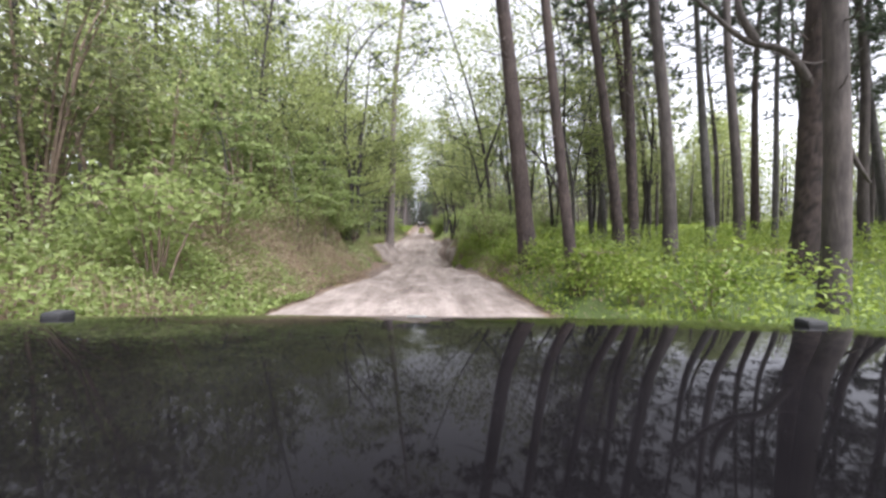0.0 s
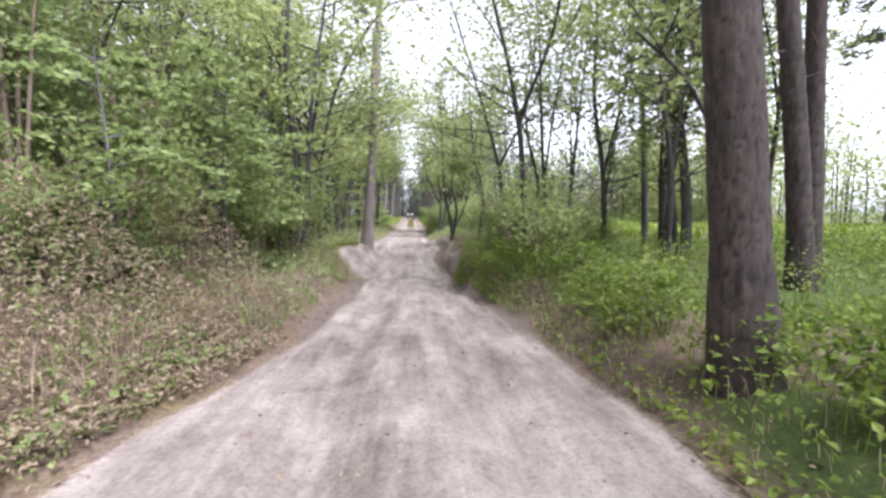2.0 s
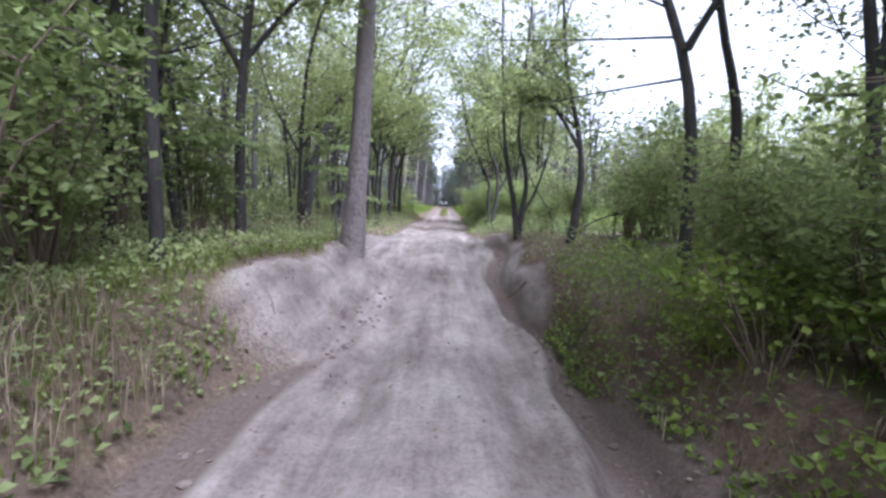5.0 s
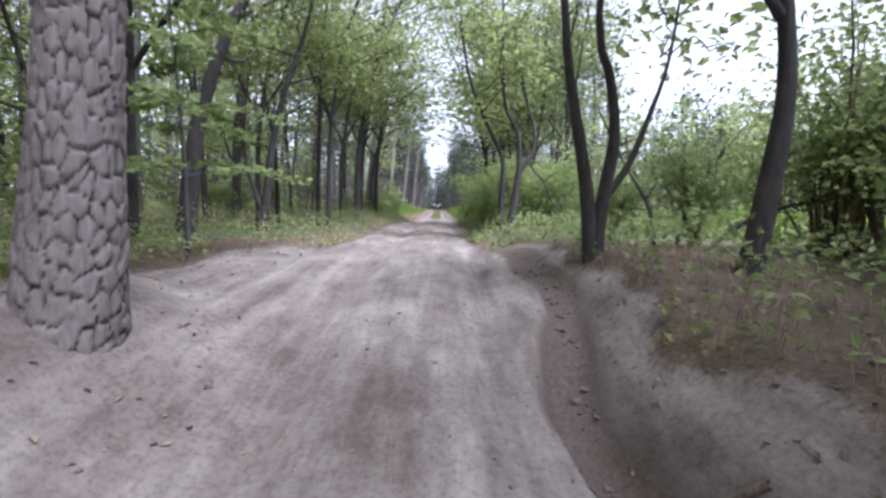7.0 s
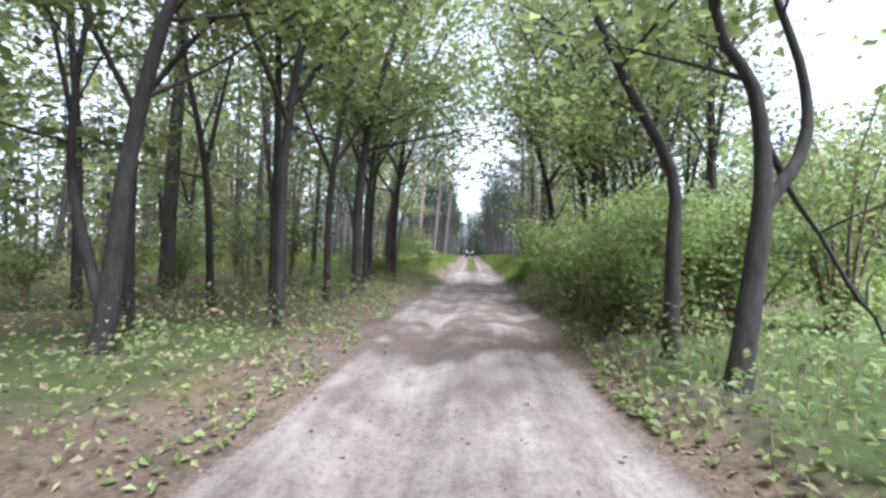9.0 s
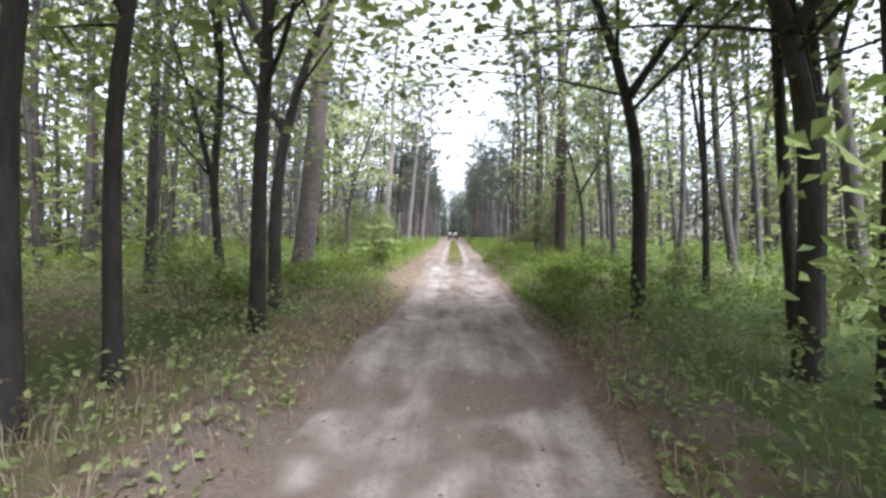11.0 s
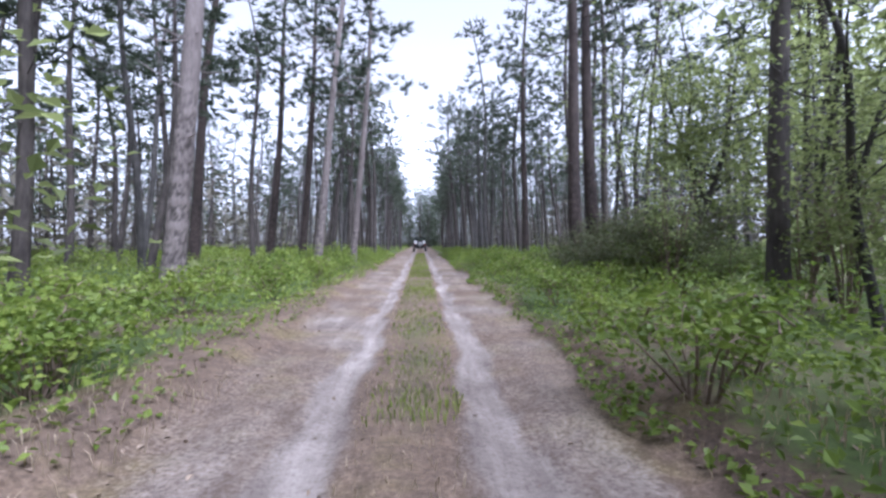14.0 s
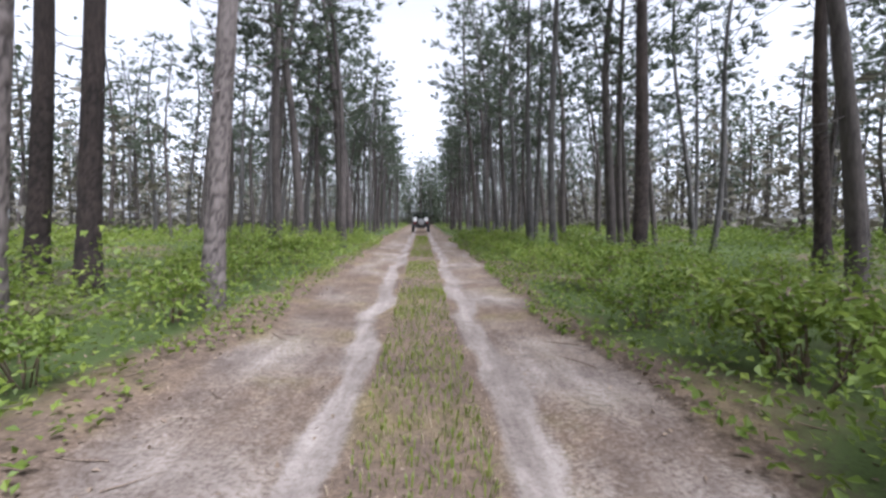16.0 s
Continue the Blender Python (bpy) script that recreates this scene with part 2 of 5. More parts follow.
def spline(points, n):
    """n places along a smooth line through points."""
    p = np.asarray(points, float)
    t = np.linspace(0, len(p) - 1, n)
    i = np.clip(t.astype(int), 0, len(p) - 2)
    u = (t - i)[:, None]
    q = np.concatenate([[2 * p[0] - p[1]], p, [2 * p[-1] - p[-2]]])
    a, b, c, d = q[i], q[i + 1], q[i + 2], q[i + 3]
    return 0.5 * (2 * b + (c - a) * u + (2 * a - 5 * b + 4 * c - d) * u * u + (3 * b - a - 3 * c + d) * u ** 3)


def unit(r, n):
    v = r.normal(size=(n, 3))
    return v / np.linalg.norm(v, axis=1)[:, None]


def leaf_quads(r, at, size, spread=0.5, tilt=0.75):
    """Folded pointed leaves at the places given."""
    n = len(at)
    ax = unit(r, n) * [1, 1, 0.55]
    ax /= np.linalg.norm(ax, axis=1)[:, None]
    nm = unit(r, n) * [tilt, tilt, 0.2] + [0, 0, 1]
    side = np.cross(ax, nm)
    side /= np.linalg.norm(side, axis=1)[:, None] + 1e-9
    up = np.cross(side, ax)
    s = (size * r.uniform(0.6, 1.35, n))[:, None]
    w = s * spread * r.uniform(0.7, 1.2, n)[:, None]
    base, tip = at - ax * s * 0.5, at + ax * s * 0.5 - up * s * 0.12
    lf = at - side * w * 0.55 + up * s * 0.1
    rt = at + side * w * 0.55 + up * s * 0.1
    v = np.stack([base, rt, tip, lf], 1).reshape(-1, 3)
    return v, np.arange(4 * n).reshape(-1, 4)


def tuft_tris(r, at, way, length, width, each):
    """Sprays of needles: thin triangles that fan out from each place."""
    n = len(at)
    at, way = np.repeat(at, each, 0), np.repeat(way, each, 0)
    d = unit(r, n * each) * [1, 1, 0.6] + way * 0.9 + [0, 0, 0.25]
    d /= np.linalg.norm(d, axis=1)[:, None] + 1e-9
    s = np.cross(d, unit(r, n * each))
    s /= np.linalg.norm(s, axis=1)[:, None] + 1e-9
    ln = (length * r.uniform(0.6, 1.2, n * each))[:, None]
    v = np.stack([at - s * width * 0.5 + d * ln * 0.12, at + s * width * 0.5 + d * ln * 0.12, at + d * ln], 1).reshape(-1, 3)
    return v, np.arange(3 * n * each).reshape(-1, 3)


# ---- the lie of the land ----
ROAD_Y = [-40, 0, 2, 3.9, 5.6, 7.2, 8.6, 10, 11.7, 13.4, 15.2, 19, 22.5, 24.6, 26, 27.2, 28.4, 30.2, 32.2, 34, 38, 44.5, 47, 50, 57, 66, 73, 77, 95, 4000]
ROAD_Z = [0, .01, .08, .14, .15, .12, .06, .03, -.03, -.1, -.16, -.36, -.55, -.5, -.28, -.08, .05, .12, .13, .14, .2, .22, .14, -.01, -.06, -.05, 0, .07, .1, .1]
BANK_Y = [-40, 0, 8, 14, 18, 23, 26.3, 28, 33, 38, 46, 52, 60, 90, 4000]
BANK_L = [.25, .28, .32, .38, .42, .45, .42, .16, .2, .3, .35, .25, .18, .15, .15]
BANK_R = [.25, .28, .32, .34, .26, .04, .14, .42, .3, .3, .35, .25, .18, .15, .15]
HALF_Y = [-40, 0, 6, 9, 13, 16, 20, 24, 26.6, 28, 31, 36, 42, 48, 52, 60, 4000]
HALF_L = [2.5, 2.5, 2.6, 2.2, 1.55, 1.6, 1.55, 1.05, 1.1, 1.9, 1.9, 1.6, 1.5, 1.4, 1.6, 1.8, 1.8]
HALF_R = [1.8, 1.8, 1.85, 1.8, 1.7, 1.8, 1.65, 1.4, 1.45, 1.55, 1.25, 0.95, 1.1, 1.3, 1.5, 1.7, 1.7]


def half_width(x, y):
    return np.where(x < 0, np.interp(y, HALF_Y, HALF_L), np.interp(y, HALF_Y, HALF_R)) + 0.25 * fbm(x * 0, y, 1.3, 5)


def fbm(x, y, scale, seed):
    """Smooth bumps, from a few crossed waves."""
    r = np.random.RandomState(seed)
    z = np.zeros_like(x, dtype=float)
    for k in range(9):
        a, f, p = r.uniform(0, 6.3), scale * r.uniform(0.5, 2.2), r.uniform(0, 6.3)
        z += np.sin((x * np.cos(a) + y * np.sin(a)) * f + p + 1.3 * np.sin(y * f * 0.4 + p)) / 9
    return z


def smooth_step(a, b, v):
    t = np.clip((v - a) / (b - a), 0, 1)
    return t * t * (3 - 2 * t)


def gully(y):
    """The line of the washed-out gully."""
    return 1.42 + 0.16 * np.sin(0.9 * y + 0.4) + 0.07 * np.sin(2.3 * y)


def land(x, y):
    """The ground's height."""
    x, y = np.asarray(x, float), np.asarray(y, float)
    road = np.interp(y, ROAD_Y, ROAD_Z)
    bank = np.where(x < 0, np.interp(y, BANK_Y, BANK_L), np.interp(y, BANK_Y, BANK_R))
    half = half_width(x, y)
    t = np.clip((np.abs(x) - half) / np.where(x < 0, np.interp(y, [12, 18, 22, 27, 30], [0.7, 0.9, 1.2, 1.1, 0.7]), 0.7), 0, 1)
    t = t * t * (3 - 2 * t)
    z = road * (1 - t) + bank * t
    # wheel ruts, deeper in the soft sand, and the crown between them
    soft = np.interp(y, [0, 8, 16, 30, 46, 60, 90], [0.05, 0.07, 0.12, 0.1, 0.06, 0.05, 0.05])
    for c in (-0.75, 0.75):
        z = z - soft * np.exp(-((x - c + 0.08 * fbm(x * 0, y, 0.8, 7)) / 0.27) ** 2)
    # the washed-out gully along the dip
    g = np.interp(y, [12, 17, 22, 26, 29], [0, 0.14, 0.36, 0.4, 0.0])
    z = z - g * (1 + 0.5 * fbm(x, y, 2.2, 33)) * np.exp(-((x - gully(y)) / 0.25) ** 4)
    z = z + 0.035 * fbm(x, y, 2.6, 3) + 0.018 * fbm(x, y, 8.0, 4) * (np.abs(y) < 120)
    # the brushy slope along the left of the first stretch
    z = z + 0.75 * smooth_step(2.5, 5.2, -x) * (1 - smooth_step(11, 20, -x)) * smooth_step(-5, 2, y) * (1 - smooth_step(13, 19, y)) * (1 + 0.4 * fbm(x, y, 0.9, 52))
    far = np.clip((np.abs(x) - 4) / 10, 0, 1)
    return z + far * 0.12 * fbm(x, y, 0.35, 9)


def cover(x, y):
    """Masks of the ground: sand, green, damp."""
    half = half_width(x, y)
    ax = np.abs(x)
    sand = 1 - smooth_step(half - 0.3, half + 0.15, ax)
    # bare sand spills onto the left bank in the dip
    spill = smooth_step(17, 21, y) * (1 - smooth_step(30, 33, y))
    sand = np.maximum(sand, spill * np.where(x < 0, smooth_step(19.5, 22.5, y), smooth_step(22.0, 24.5, y)) * (1 - smooth_step(half + np.where(x < 0, 0.75, 0.3), half + np.where(x < 0, 1.35, 0.85), ax + 0.5 * fbm(x, y, 3.0, 35))) * 0.85)
    # two tracks beyond: sand stays in the ruts, litter between
    two = smooth_step(57, 68, y + 3 * fbm(x, y, 1.2, 51))
    wob = 0.22 * fbm(x, y, 1.4, 41) + 0.12 * fbm(x, y, 5.5, 42)
    wide = np.interp(y, [48, 60, 70], [0.4, 0.32, 0.2])
    rut = np.maximum(np.exp(-((x + 0.76 + wob) / wide) ** 2), np.exp(-((x - 0.72 + wob) / wide) ** 2)) * (0.95 + 0.55 * fbm(x, y, 2.0, 43))
    worn = np.maximum(two, 0.55 * smooth_step(46, 52, y + 2 * fbm(x, y, 1.2, 51)))
    strip = two * (0.42 + 0.3 * fbm(x, y, 2.2, 36)) * (1 - smooth_step(half + 0.1, half + 0.7, ax)) * smooth_step(0.55, 0.9, ax)
    sand = sand * (1 - worn) + worn * np.clip(np.maximum(rut * 1.05, strip), 0, 1)
    mid = two * (1 - smooth_step(0.12, 0.5, ax + 0.3 * fbm(x, y, 3.0, 44))) * np.clip(0.7 + 0.8 * fbm(x, y, 1.2, 45), 0, 0.9)
    edge = np.where(x < 0, np.interp(y, [0, 12, 20, 26, 45, 60, 70, 300], [-0.1, 0.0, 0.5, 0.2, 0.5, 0.8, 1.0, 1.0]), np.interp(y, [0, 12, 20, 30, 45, 60, 70, 300], [-0.1, 0.0, 0.5, 0.2, 0.4, 0.5, 0.3, 0.3])) + 0.35 * fbm(x, y, 1.5, 46)
    green = np.maximum(mid * 0.5, smooth_step(half + edge - 0.3, half + edge + 0.7, ax))
    rough = 6 * fbm(x, y, 0.22, 47) + 2 * fbm(x, y, 0.9, 48)
    bare = smooth_step(20, 28, y + rough) * (1 - smooth_step(46, 56, y + rough)) * (x < 0) * (1 - smooth_step(20, 34, ax + rough))
    slope = (x < 0) * smooth_step(1, 4, y) * (1 - smooth_step(15, 19, y)) * (1 - smooth_step(7, 11, ax))
    green = green * (1 - 0.75 * spill * (1 - smooth_step(half + 1.5, half + 3.0, ax)))
    green = green * (1 - 0.4 * bare) * (1 - 0.7 * slope) * np.clip(0.72 + 0.9 * fbm(x, y, 0.5, 49) + 0.5 * fbm(x, y, 1.7, 50), 0.2, 1)
    damp = spill * np.exp(-((x - gully(y)) / 0.24) ** 2) * (1.1 + 0.6 * fbm(x, y, 5.0, 34))
    damp = np.maximum(damp, smooth_step(11, 15, y) * (1 - smooth_step(20, 23, y)) * np.exp(-((ax - half + 0.05) / 0.24) ** 2) * 0.95)
    damp = np.maximum(damp, (smooth_step(29, 38, y) * (1 - smooth_step(42, 47, y))) * np.clip(0.7 * fbm(x, y, 2.6, 22) + 0.8 * fbm(x, y, 6.5, 23) + 0.55, 0, 0.9) * (ax < 2.2))
    damp = np.maximum(damp, (smooth_step(47, 49, y) * (1 - smooth_step(56, 59, y))) * np.clip(0.6 * fbm(x, y, 2.4, 21) + 0.8 * fbm(x, y, 6.0, 24) + 0.2, 0, 0.8) * (ax < 1.6))
    return sand, green, damp


def sheet(name, xs, ys):
    x, y = np.meshgrid(xs, ys)
    z = land(x, y)
    nx, ny = len(xs), len(ys)
    i, j = np.meshgrid(np.arange(ny - 1), np.arange(nx - 1), indexing="ij")
    a = (i * nx + j).ravel()
    f = np.stack([a, a + 1, a + 1 + nx, a + nx], -1)
    me = mesh_np(name, np.stack([x, y, z], -1).reshape(-1, 3), f, EARTH, True)
    s, g, d = (c.ravel() for c in cover(x, y))
    col = me.color_attributes.new("cover", "FLOAT_COLOR", "POINT")
    col.data.foreach_set("color", np.stack([np.clip(s, 0, 1), np.clip(g, 0, 1), np.clip(d, 0, 1), np.ones_like(s)], -1).astype(np.float32).ravel())
    wash = 0 * x
    for cx, cy, wx, wy in ((-0.95, 60.2, 0.3, 0.9), (0.8, 59.2, 0.2, 1.5), (-0.85, 47.5, 0.25, 0.7)):
        wash = np.maximum(wash, np.exp(-((x - cx) / wx) ** 2 - ((y - cy) / wy) ** 2) * (0.9 + 1.4 * fbm(x, y, 4.5, 31) + 0.6 * fbm(x, y, 11.0, 32)))
    me.attributes.new("washed", "FLOAT", "POINT").data.foreach_set("value", wash.ravel().astype(np.float32))
    return new(name, me)


YS_SIDE = np.concatenate([np.arange(-60, -6, 2.0), np.arange(-6, 100, 0.32), np.arange(100, 200, 3.0), [210, 240, 300, 500, 1000, 2500]])
YS = np.concatenate([np.arange(-60, -6, 2.0), np.arange(-6, 100, 0.16), np.arange(100, 200, 1.5), [210, 240, 300, 500, 1000, 2500]])
ROAD_EDGE = 3.0
tagged(sheet("road", np.linspace(-ROAD_EDGE - 0.02, ROAD_EDGE + 0.02, 69), YS), "pale pinkish sandy forest track with wheel ruts", "road", kind="structure")
SIDE = np.concatenate([np.linspace(ROAD_EDGE, 6, 16), np.linspace(6.6, 14, 12), np.linspace(17, 80, 18), [110, 200, 500, 1200, 2500]])
tagged(sheet("ground", SIDE, YS_SIDE), "forest floor of leaf litter and green growth", "ground", kind="structure")
tagged(sheet("ground", -SIDE[::-1], YS_SIDE), "forest floor of leaf litter and green growth", "ground", kind="structure")


# ---- trees ----
def trunk_line(r, height, lean=(0, 0), wobble=0.15, n=14):
    t = np.linspace(0, 1, n)
    p = np.zeros((n, 3))
    p[:, 2] = t * height
    p[:, 0] = lean[0] * t * height + wobble * (np.sin(t * r.uniform(3, 6) + r.uniform(0, 6)) - np.sin(r.uniform(0, 6))) * t
    p[:, 1] = lean[1] * t * height + wobble * (np.sin(t * r.uniform(3, 6) + r.uniform(0, 6))) * t
    return p


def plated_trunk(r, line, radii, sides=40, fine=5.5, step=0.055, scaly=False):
    """A trunk whose lower part carries raised bark plates with furrows between them."""
    length = np.concatenate([[0], np.cumsum(np.linalg.norm(np.diff(line, axis=0), axis=1))])
    top = min(fine, length[-1])
    s = np.concatenate([np.arange(0, top, step), np.linspace(top, length[-1], 10)[1:]])
    p = np.stack([np.interp(s, length, line[:, k]) for k in range(3)], -1)
    rad = np.interp(s, length, radii)
    v, f = tube(p, rad, sides)
    ang = np.tile(np.arange(sides) / sides, len(s))
    r0 = radii[0]
    u, w = ang * 2 * np.pi * r0, np.repeat(s, sides)
    pw, ph = (0.095, 0.14) if scaly else (0.065, 0.24)
    nu = max(6, int(2 * np.pi * r0 / pw))
    gu, gw = np.meshgrid(np.arange(nu), np.arange(int(top / ph) + 2))
    cu = ((gu + 0.5 * (gw % 2) + r.uniform(-0.45, 0.45, gu.shape)) / nu * 2 * np.pi * r0).ravel()
    cw = ((gw + r.uniform(-0.38, 0.38, gw.shape)) * ph).ravel()
    lift = r.uniform(0.6, 1.0, len(cu))
    out = np.zeros(len(u))
    circ = 2 * np.pi * r0
    for a in range(0, len(u), 3000):
        du = np.abs(u[a:a + 3000, None] - cu[None])
        du = np.minimum(du, circ - du) / pw
        dw = (w[a:a + 3000, None] - cw[None]) / ph
        d = np.sqrt(du * du + dw * dw)
        o = np.argpartition(d, 1, axis=1)[:, :2]
        d2 = np.take_along_axis(d, o, 1)
        f1, f2 = d2.min(1), d2.max(1)
        near = np.where(d2[:, 0] <= d2[:, 1], o[:, 0], o[:, 1])
        out[a:a + 3000] = np.clip((f2 - f1) * (3.0 if sides < 60 else 9.0), 0, 1) * lift[near]
    fade = np.clip((top - w) / 1.5, 0, 1)
    centre = np.repeat(p, sides, 0)
    rel = v - centre
    depth = min(0.034, 0.14 * r0) * (1.0 if scaly else 0.6)
    v = centre + rel * (1 + (out - 0.7) * fade * depth / np.repeat(rad, sides))[:, None]
    # Mask for the furrow colour, which carries painted groove shade too.
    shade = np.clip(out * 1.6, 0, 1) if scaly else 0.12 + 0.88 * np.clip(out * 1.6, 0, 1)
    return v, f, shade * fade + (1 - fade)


def pine_meshes(r, height, radius, lean=(0, 0), plates=False, crown_from=0.5, tufts=6, each=10, reach=2.3, bark=None, line=None, sides=36, scaly=False):
    """Trunk, branches and needles of one pine, its foot at the origin."""
    if line is None:
        line = trunk_line(r, height, lean, (0.02 if plates else 0.036) * height)
    else:
        line = spline(line, 22)
        height = line[-1][2]
    t = np.linspace(0, 1, len(line))
    rad = radius * (1 - 0.78 * t ** 1.15)
    rad[0] *= 1.18
    plate = None
    if plates:
        rad[0] *= 1.15
        tv, tf, plate = plated_trunk(r, line, rad, sides, 4.0 if sides > 60 else 5.5, (0.019 if scaly else 0.03) if sides > 60 else 0.06, scaly)
    else:
        tv, tf = tube(line, rad, 10)
    limbs, places, ways = [], [], []
    count = int(18 + height * 1.3)
    for k in range(count):
        dead = k < count * 0.28
        u = r.uniform(0.2, crown_from) if dead else crown_from + (1 - crown_from) * (k / count - 0.28) / 0.72
        u = min(u, 0.985)
        foot = np.array([np.interp(u, t, line[:, c]) for c in range(3)])
        a = r.uniform(0, 6.283)
        ln = r.uniform(0.3, 1.2) if dead else reach * (1.12 - 0.75 * ((u - crown_from) / (1 - crown_from)) ** 1.3) * r.uniform(0.55, 1.15)
        rise = r.uniform(-0.25, 0.25) if dead else r.uniform(0.0, 0.5)
        d = np.array([np.cos(a), np.sin(a), rise])
        q = np.array([foot, foot + d * ln * 0.5 + [0, 0, -0.06 * ln], foot + d * ln + [0, 0, 0.12 * ln]])
        q[1:] += r.normal(0, 0.07 * ln, (2, 3))
        limbs.append(tube(spline(q, 4), np.linspace(0.035 if not dead else 0.02, 0.006, 4) * (0.6 + radius * 2), 3))
        if not dead:
            m = max(2, int(tufts * ln / reach + 1))
            for j in range(m):
                w = 0.35 + 0.65 * (j + 0.5) / m
                c = foot + (q[2] - foot) * w + r.normal(0, 0.17, 3) * [1.4, 1.4, 0.5]
                places.append(c)
                ways.append(d)
    nv, nf = tuft_tris(r, np.array(places), np.array(ways), 0.42, 0.075, each)
    lv, lf = merge(limbs)
    tv, tf = merge([(tv, tf), (lv, lf)])
    wood = mesh_np("trunk", tv, tf, bark or BARK_PINE, True)
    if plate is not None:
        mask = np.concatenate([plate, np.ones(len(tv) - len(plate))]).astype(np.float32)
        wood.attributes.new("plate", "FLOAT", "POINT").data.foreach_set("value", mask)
    return (wood, mesh_np("crown", nv, nf, NEEDLES))


def grow(name, meshes, x, y, label, category, group="", turn=0.0, sink=0.06):
    """Plants a tree or shrub of the meshes given (part name taken from each mesh)."""
    z = float(land(x, y)) - sink
    ob = thing(name, pose(x, y, z, 0, 0, turn), label, category, group)
    for me in meshes:
        part_of(me.name.split(".")[0], me, ob)
    return ob


def hardwood_meshes(r, lines, radii, leaves=1500, leaf=0.13, cluster=0.75, mat=None, bark=None, sub=5, bare=0.3):
    """Trunk of one or more stems (each a list of places), limbs, twigs and leaf clusters."""
    stems, limbs, spots = [], [], []
    for line, radius in zip(lines, radii):
        p = spline(line, 16)
        t = np.linspace(0, 1, 16)
        rad = radius * (1 - 0.8 * t)
        rad[0] *= 1.15
        stems.append(tube(p, rad, 9))
        h = p[-1][2] - p[0][2]
        for k in range(sub):
            u = bare + (1 - bare) * (k + r.uniform(0.1, 0.9)) / sub
            foot = np.array([np.interp(u, t, p[:, c]) for c in range(3)])
            a, ln = r.uniform(0, 6.283), h * r.uniform(0.13, 0.3)
            d = np.array([np.cos(a), np.sin(a), r.uniform(0.15, 0.8)])
            q = np.array([foot, foot + d * ln * 0.5 + r.normal(0, 0.1, 3), foot + d * ln + r.normal(0, 0.15, 3)])
            limbs.append(tube(spline(q, 5), np.linspace(radius * 0.36 * (1 - 0.5 * u), 0.008, 5), 4))
            spots += [q[2], q[1] * 0.4 + q[2] * 0.6]
            for s in range(2):
                e = q[1] + (q[2] - q[1]) * r.uniform(0.2, 1.0)
                g = e + unit(r, 1)[0] * [1, 1, 0.5] * ln * 0.5
                limbs.append(tube(spline([e, (e + g) / 2 + r.normal(0, 0.05, 3), g], 4), np.linspace(0.012, 0.004, 4), 3))
                spots.append(g)
        spots.append(p[-1])
    spots = np.array(spots)
    pick = r.randint(0, len(spots), leaves)
    at = spots[pick] + r.normal(0, cluster * 0.42, (leaves, 3)) * [1, 1, 0.42]
    lv, lf = leaf_quads(r, at, leaf, 0.7, 1.1)
    sv, sf = merge(stems + limbs)
    return (mesh_np("trunk", sv, sf, bark or BARK_DARK, True), mesh_np("crown", lv, lf, mat or LEAVES))


def shrub_meshes(r, height, width, leaves=900, leaf=0.09, stems=6, mat=None, twigs=6):
    """A bush of arching stems with leaf sprays, open at the foot."""
    sticks, spots = [], []
    for k in range(stems):
        a = r.uniform(0, 6.283)
        ln = r.uniform(0.55, 1.0)
        out = width * 0.5 * r.uniform(0.3, 1.0)
        tip = np.array([np.cos(a) * out, np.sin(a) * out, height * ln])
        q = spline([np.array([np.cos(a), np.sin(a), 0]) * 0.08, tip * [0.45, 0.45, 0.62] + r.normal(0, 0.05, 3), tip], 8)
        sticks.append(tube(q[::2] if twigs < 6 else q, np.linspace(0.022, 0.005, 4 if twigs < 6 else 8) * (0.5 + height * 0.25), 4))
        for j in range(twigs):
            e = q[7 - j]
            g = e + unit(r, 1)[0] * [1, 1, 0.35] * r.uniform(0.2, 0.5) * width * 0.5
            sticks.append(tube([e, (e + g) / 2 + [0, 0, 0.04], g], [0.009, 0.006, 0.003], 3))
            spots += [g, (e + g) / 2]
    spots = np.array(spots)
    at = spots[r.randint(0, len(spots), leaves)] + r.normal(0, 0.16 * max(0.6, width * 0.5), (leaves, 3)) * [1, 1, 0.5]
    at[:, 2] = np.maximum(at[:, 2], 0.05)
    sv, sf = merge(sticks)
    lv, lf = leaf_quads(r, at, leaf, 0.62, 1.6)
    return (mesh_np("branchwork", sv, sf, TWIG, True), mesh_np("foliage", lv, lf, mat or LEAVES_SHRUB))


rng = np.random.RandomState(11)

